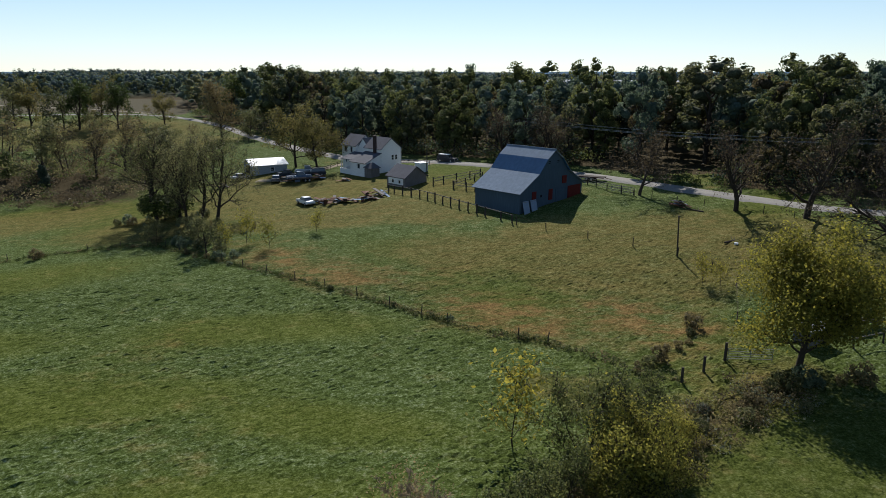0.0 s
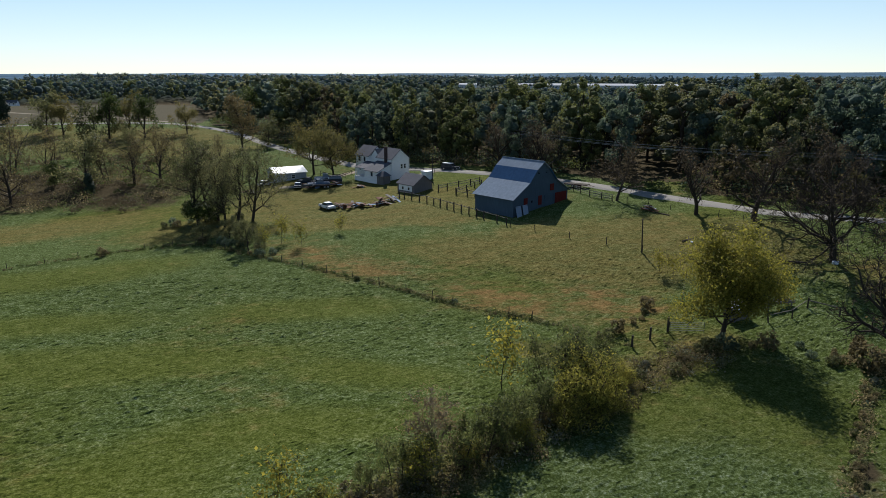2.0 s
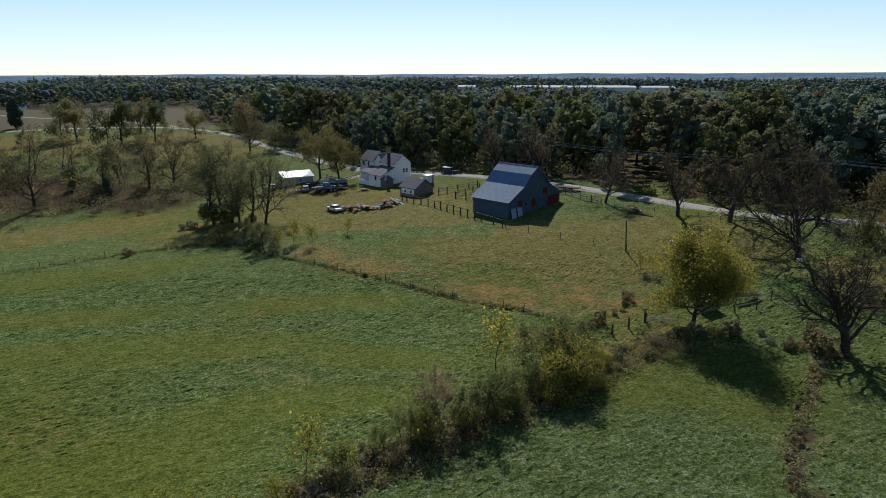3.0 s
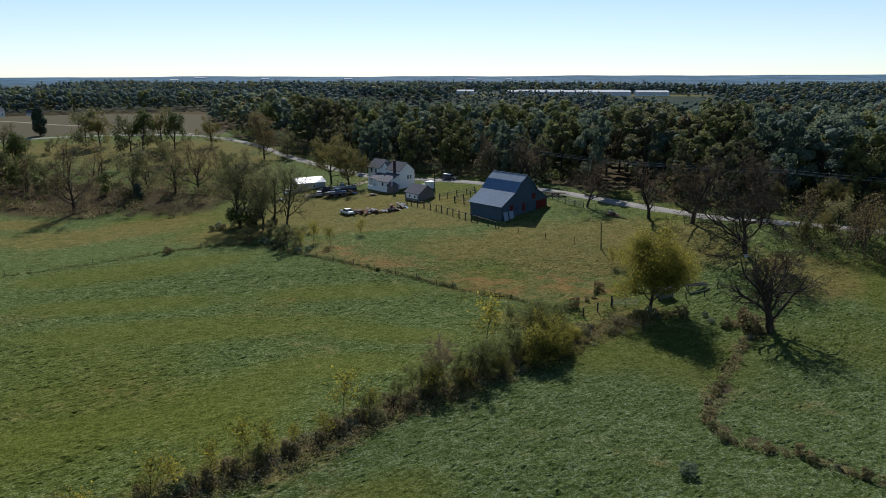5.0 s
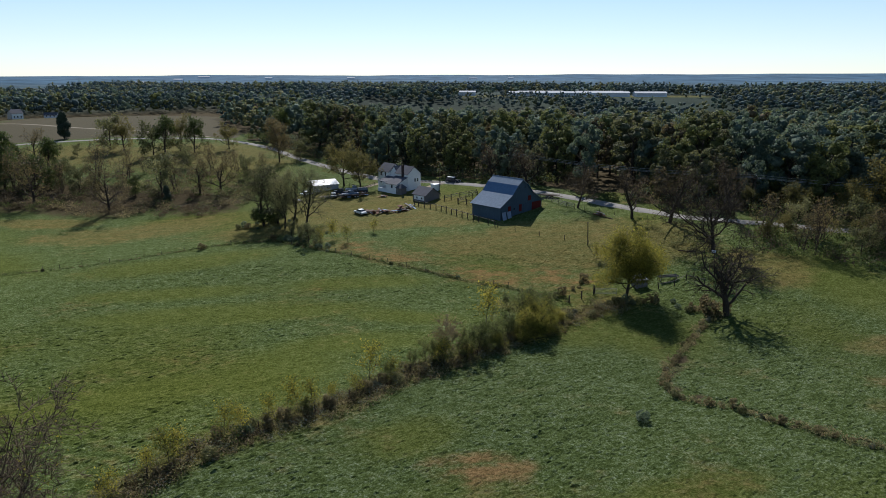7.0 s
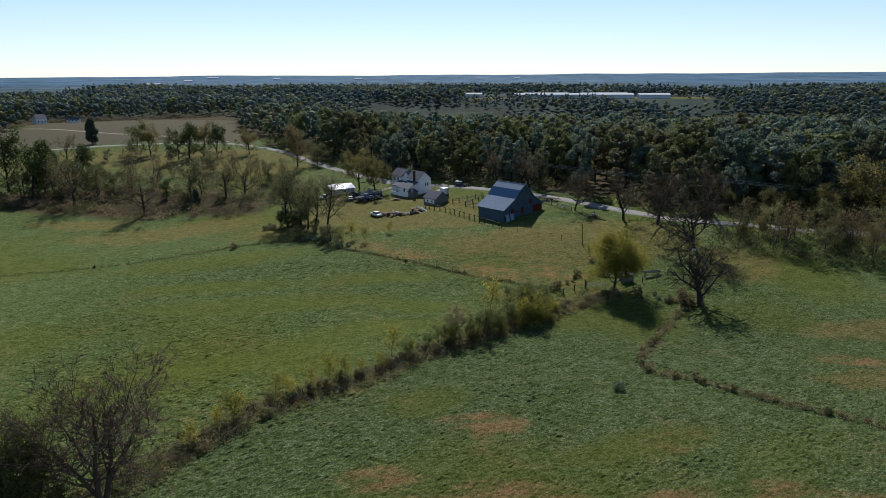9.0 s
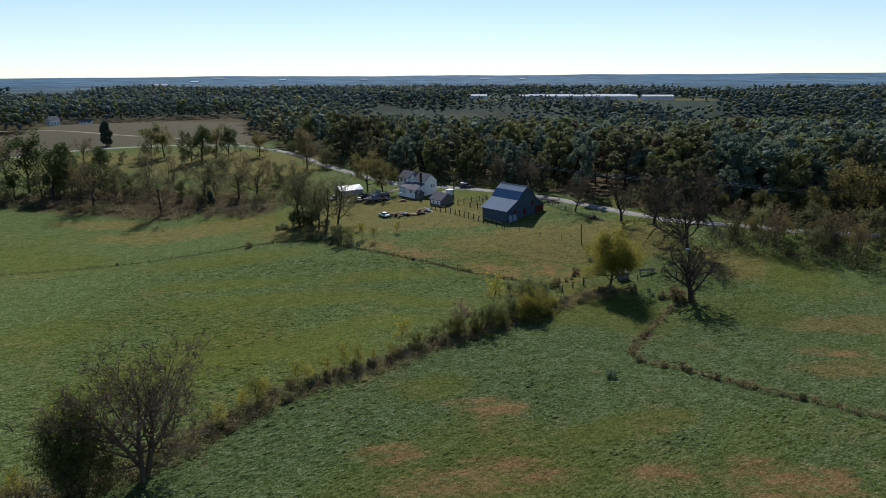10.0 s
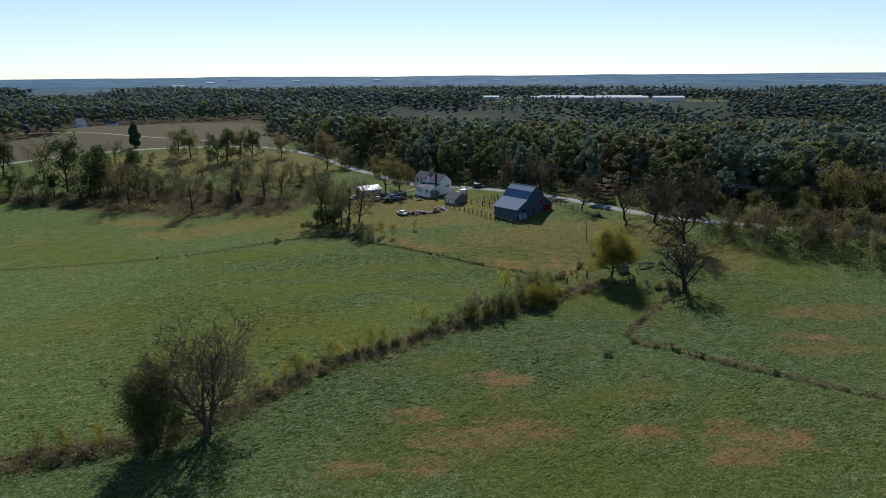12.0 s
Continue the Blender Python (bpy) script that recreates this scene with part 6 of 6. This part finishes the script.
vehicle(-25.0, 119.9, 128, "sedan", "white", "white sedan parked on rough grass", "car")
vehicle(1.0, 152.3, -33, "suv", "dark", "dark sport utility on the gravel road with pale roof", "car", "white")
vehicle(-34.2, 147.6, 170, "pickup", "dark", "dark grey pickup parked among wrecks", "pickup truck")
vehicle(-31.0, 144.0, 20, "pickup", "blue", "faded blue pickup among the wrecks", "pickup truck")
vehicle(-28.2, 147.0, 200, "suv", "dark", "dark wreck under the yard tree", "car")
vehicle(-36.2, 144.6, 100, "sedan", "dark", "dark sedan wreck in the yard", "car", "silver")
vehicle(-30.6, 150.4, 10, "pickup", "silver", "pale pickup behind the wrecks", "pickup truck")
vehicle(-45.8, 150.6, 60, "sedan", "silver", "silver car nosed into the garage side", "car")


def flatbed(x, y, turn, label):
    ob = thing("flatbed_trailer", ground_pose(x, y, turn), label, "trailer")
    for k in range(6):
        bm = bmesh.new()
        box(bm, -2.6, -0.95 + k * 0.32, 0.74, 2.6, -0.66 + k * 0.32, 0.80)
        part("plank", bm, FENCE_WOOD, ob)
    for s in (-0.7, 0.7):
        bm = bmesh.new()
        box(bm, -2.6, s - 0.05, 0.6, 2.6, s + 0.05, 0.737)
        part("beam", bm, RUSTY, ob)
    bm = bmesh.new()
    rod(bm, (2.6, 0, 0.66), (3.9, 0, 0.45), 0.05, 0.05, 6)
    part("drawbar", bm, RUSTY, ob)
    for px in (-0.5, 0.35):
        for s in (-1.02, 1.02):
            wheel(ob, px, s, 0.36)


flatbed(-29.0, 141.8, 25, "low flatbed trailer with plank bed in the yard")
flatbed(27.6, 124.2, -30, "old wooden hay wagon beside the barn")


def scrap(x, y, kind, turn, s, label):
    ob = thing("scrap_heap" if kind == "heap" else kind, ground_pose(x, y, turn, s), label, "scrap")
    r = np.random.default_rng(int(abs(x * 37 + y * 11)))
    if kind == "heap":
        for i in range(9):
            bm = bmesh.new()
            a = r.uniform(0, math.pi)
            ln = r.uniform(0.6, 1.5)
            c = Vector((r.normal() * 0.7, r.normal() * 0.5, 0.12 + 0.09 * i * r.uniform(0.4, 1)))
            d = Vector((math.cos(a), math.sin(a), r.uniform(-0.15, 0.25))) * ln
            n = Vector((-math.sin(a), math.cos(a), 0)) * r.uniform(0.1, 0.4)
            slab(bm, [c - d - n, c + d - n, c + d + n, c - d + n], 0.06)
            part("board", bm, (RUSTY, WEATHERED, RUSTY, SHADE_BLUE_SHEET if i == 3 else WEATHERED, RUSTY)[i % 5], ob)
    elif kind == "oil_drum":
        bm = bmesh.new()
        rod(bm, (0, 0, -0.05), (0, 0, 0.88), 0.29, 0.29, 14)
        part("shell", bm, RUSTY, ob)
        for z in (0.28, 0.58, 0.87):
            bm = bmesh.new()
            rod(bm, (0, 0, z), (0, 0, z + 0.03), 0.305, 0.305, 14)
            part("hoop", bm, RUSTY, ob)
    else:
        bm = bmesh.new()
        slab(bm, [(-1.2, -0.6, 0.20), (1.2, -0.6, 0.14), (1.2, 0.6, 0.30), (-1.2, 0.6, 0.34)], 0.03)
        part("sheet", bm, SHADE_BLUE_SHEET, ob)
        bm = bmesh.new()
        box(bm, -1.0, -0.4, -0.1, 1.0, 0.4, 0.11)
        part("block", bm, RAIL_WOOD, ob)


# the last heap is added in place of an animal under the roadside tree
for x, y, kind, turn, s, lab in ((-22.2, 119.8, "heap", 10, 1.2, "heap of rusty scrap iron and boards"), (-20.0, 120.4, "heap", 80, 1.3, "tangled heap of old boards and iron"), (-17.8, 119.4, "heap", 140, 1.2, "low heap of red scrap and planks"), (-15.6, 119.8, "roof_sheet", 20, 0.55, "pale roof sheet lying on blocks"), (-13.2, 119.4, "heap", 60, 1.1, "small heap of dark scrap"), (-18.6, 121.6, "roof_sheet", -30, 0.8, "white sheet resting on timber"), (-12.6, 121.4, "heap", 15, 1.4, "dark mound of scrap iron"), (-32.6, 142.6, "heap", 50, 1.5, "heap of scrap beside the wrecks"), (-27.0, 144.2, "heap", 120, 1.3, "pile of dark scrap under the tree"), (-21.2, 118.6, "oil_drum", 0, 1, "rusty oil drum in the scrap row"), (-14.4, 118.2, "oil_drum", 0, 1, "rusty oil drum beside pale sheet"), (-47.0, 143.0, "heap", 20, 1.2, "low scrap heap below the garage"), (-20.5, 138.6, "heap", 0, 0.8, "small woodpile behind the house"), (36.8, 102.2, "heap", 100, 1.1, "dark scrap heap standing in for an animal under the roadside tree")):
    scrap(x, y, kind, turn, s, lab)


def feed_trough(x, y, turn):
    ob = thing("feed_trough", ground_pose(x, y, turn), "long weathered wooden feed trough on legs", "trough")
    for y0, y1, z0, z1 in ((-0.35, 0.35, 0.7, 0.76), (-0.40, -0.35, 0.7, 1.0), (0.35, 0.40, 0.7, 1.0)):
        bm = bmesh.new()
        box(bm, -2.0, y0, z0, 2.0, y1, z1)
        part("board", bm, WEATHERED, ob)
    for px in (-1.6, 1.6):
        for py in (-0.28, 0.28):
            bm = bmesh.new()
            box(bm, px - 0.06, py - 0.06, -0.2, px + 0.06, py + 0.06, 0.7)
            part("leg", bm, WEATHERED, ob)


feed_trough(40.3, 60.2, 12)


def white_shelter():
    ob = thing("shelter", ground_pose(34.4, 58.4, 20), "small white-roofed shelter under the yellow tree", "shed")
    bm = bmesh.new()
    box(bm, -1.2, -0.9, -0.2, 1.2, 0.9, 1.5, 0.03)
    part("wall", bm, WEATHERED, ob)
    bm = bmesh.new()
    slab(bm, [(-1.4, -1.1, 1.52), (1.4, -1.1, 1.52), (1.4, 1.1, 1.95), (-1.4, 1.1, 1.95)], 0.06)
    part("roof", bm, WHITE_SHEET, ob, "white metal roof")


white_shelter()


def tub(x, y, r, h, label):
    ob = thing("tub", ground_pose(x, y), label, "tub")
    bm = bmesh.new()
    rod(bm, (0, 0, -0.05), (0, 0, h), r * 0.9, r, 16)
    part("body", bm, WHITE_SHEET, ob)
    bm = bmesh.new()
    rod(bm, (0, 0, h), (0, 0, h + 0.04), r * 1.05, r * 1.05, 16)
    part("rim", bm, WHITE_SHEET, ob)


tub(52.8, 70.6, 0.42, 0.45, "white feed tub at the foot of the oak")
# this small tub stands in for a pale fallen branch
tub(37.6, 83.2, 0.24, 0.25, "small white tub standing in for a pale branch in the pasture")


def log(x, y, turn, ln, r, label):
    ob = thing("fallen_branch", ground_pose(x, y, turn), label, "branch")
    bm = bmesh.new()
    rod(bm, (-ln / 2, 0, r * 0.8), (ln / 2, 0.3, r), r, r * 0.5, 7)
    part("stem", bm, BARK_GREY, ob)
    for k in (-0.2, 0.15, 0.35):
        bm = bmesh.new()
        rod(bm, (k * ln, 0.1, r), (k * ln + 0.8, 0.9 * (1 if k > 0 else -1), 0.5), r * 0.4, 0.02, 5)
        part("twig", bm, BARK_GREY, ob)


log(48, 72.5, 160, 3.4, 0.16, "fallen grey branch below the oak")
log(37.4, 84.3, 30, 2.4, 0.14, "fallen branch in the pasture")
log(38, 99, 120, 3.0, 0.14, "fallen branch under the roadside tree")

# ---- far buildings ----
PALE_ROOF = plain("far_pale_roof", (0.50, 0.51, 0.52), 0.95, 0.0, 0.15, 0.3, (1, 1, 1), 0.0, 0.02)


def long_barn(x, y, w, d, h, turn, label, wall=None, roof=None):
    ob = thing("long_barn", ground_pose(x, y, turn), label, "barn", "poultry houses across the valley")
    gable_block(ob, -w / 2, w / 2, -d / 2, d / 2, h, h + d * 0.13, wall or WHITE_SHEET, roof or PALE_ROOF, 0.5, "x", -3.0)
    bm = bmesh.new()
    box(bm, -w / 2 + 2, -d / 2 - 0.06, 0.8, w / 2 - 2, -d / 2 - 0.003, h - 0.5)
    part("side_curtain", bm, PALE_ROOF, ob)


for x, y, w, turn in ((105, 826, 46, 2), (158, 824, 50, 1), (212, 822, 48, 0), (262, 818, 40, 0), (128, 848, 60, 1), (205, 846, 60, 0)):
    long_barn(x, y, w, 13, 4.2, turn, "long low poultry house with pale roof")
long_barn(30, 838, 22, 12, 4.5, 0, "pale metal barn across the valley")


def far_house(x, y, turn, w, d, h, label):
    ob = thing("farmhouse", ground_pose(x, y, turn), label, "house")
    gable_block(ob, -w / 2, w / 2, -d / 2, d / 2, h, h + d * 0.42, WHITE_PAINT, SHINGLE, 0.4, "x")
    for k in (-0.3, 0.0, 0.3):
        opening(ob, k * w - 0.4, 1.0, 0.9, 1.3, -d / 2)


far_house(-312, 436, 60, 8, 6, 4.4, "white farmhouse at the top of the tilled field")
far_house(-292, 447, 5, 9, 4, 2.2, "low white outbuilding beside the far farmhouse")


def skyline_barn(x, y, w, d, h, label):
    z = zt(x, y) + far_hills(x, y)
    ob = thing("long_barn", pose(x, y, z, 0, 0, 0), label, "barn", "barns on the skyline")
    gable_block(ob, -w / 2, w / 2, -d / 2, d / 2, h, h + d * 0.12, WHITE_SHEET, PALE_ROOF, 0.5, "x", -6.0)


for x, y, w, h in ((-1030, 2950, 50, 7), (-760, 1700, 34, 4), (-640, 2500, 26, 5), (-350, 2600, 30, 5), (130, 2900, 36, 5), (-820, 2100, 26, 4), (300, 3000, 24, 5), (-1250, 1500, 20, 4), (-680, 1280, 24, 3.5)):
    skyline_barn(x, y, w, 16, h, "pale metal barn far off in the valley")
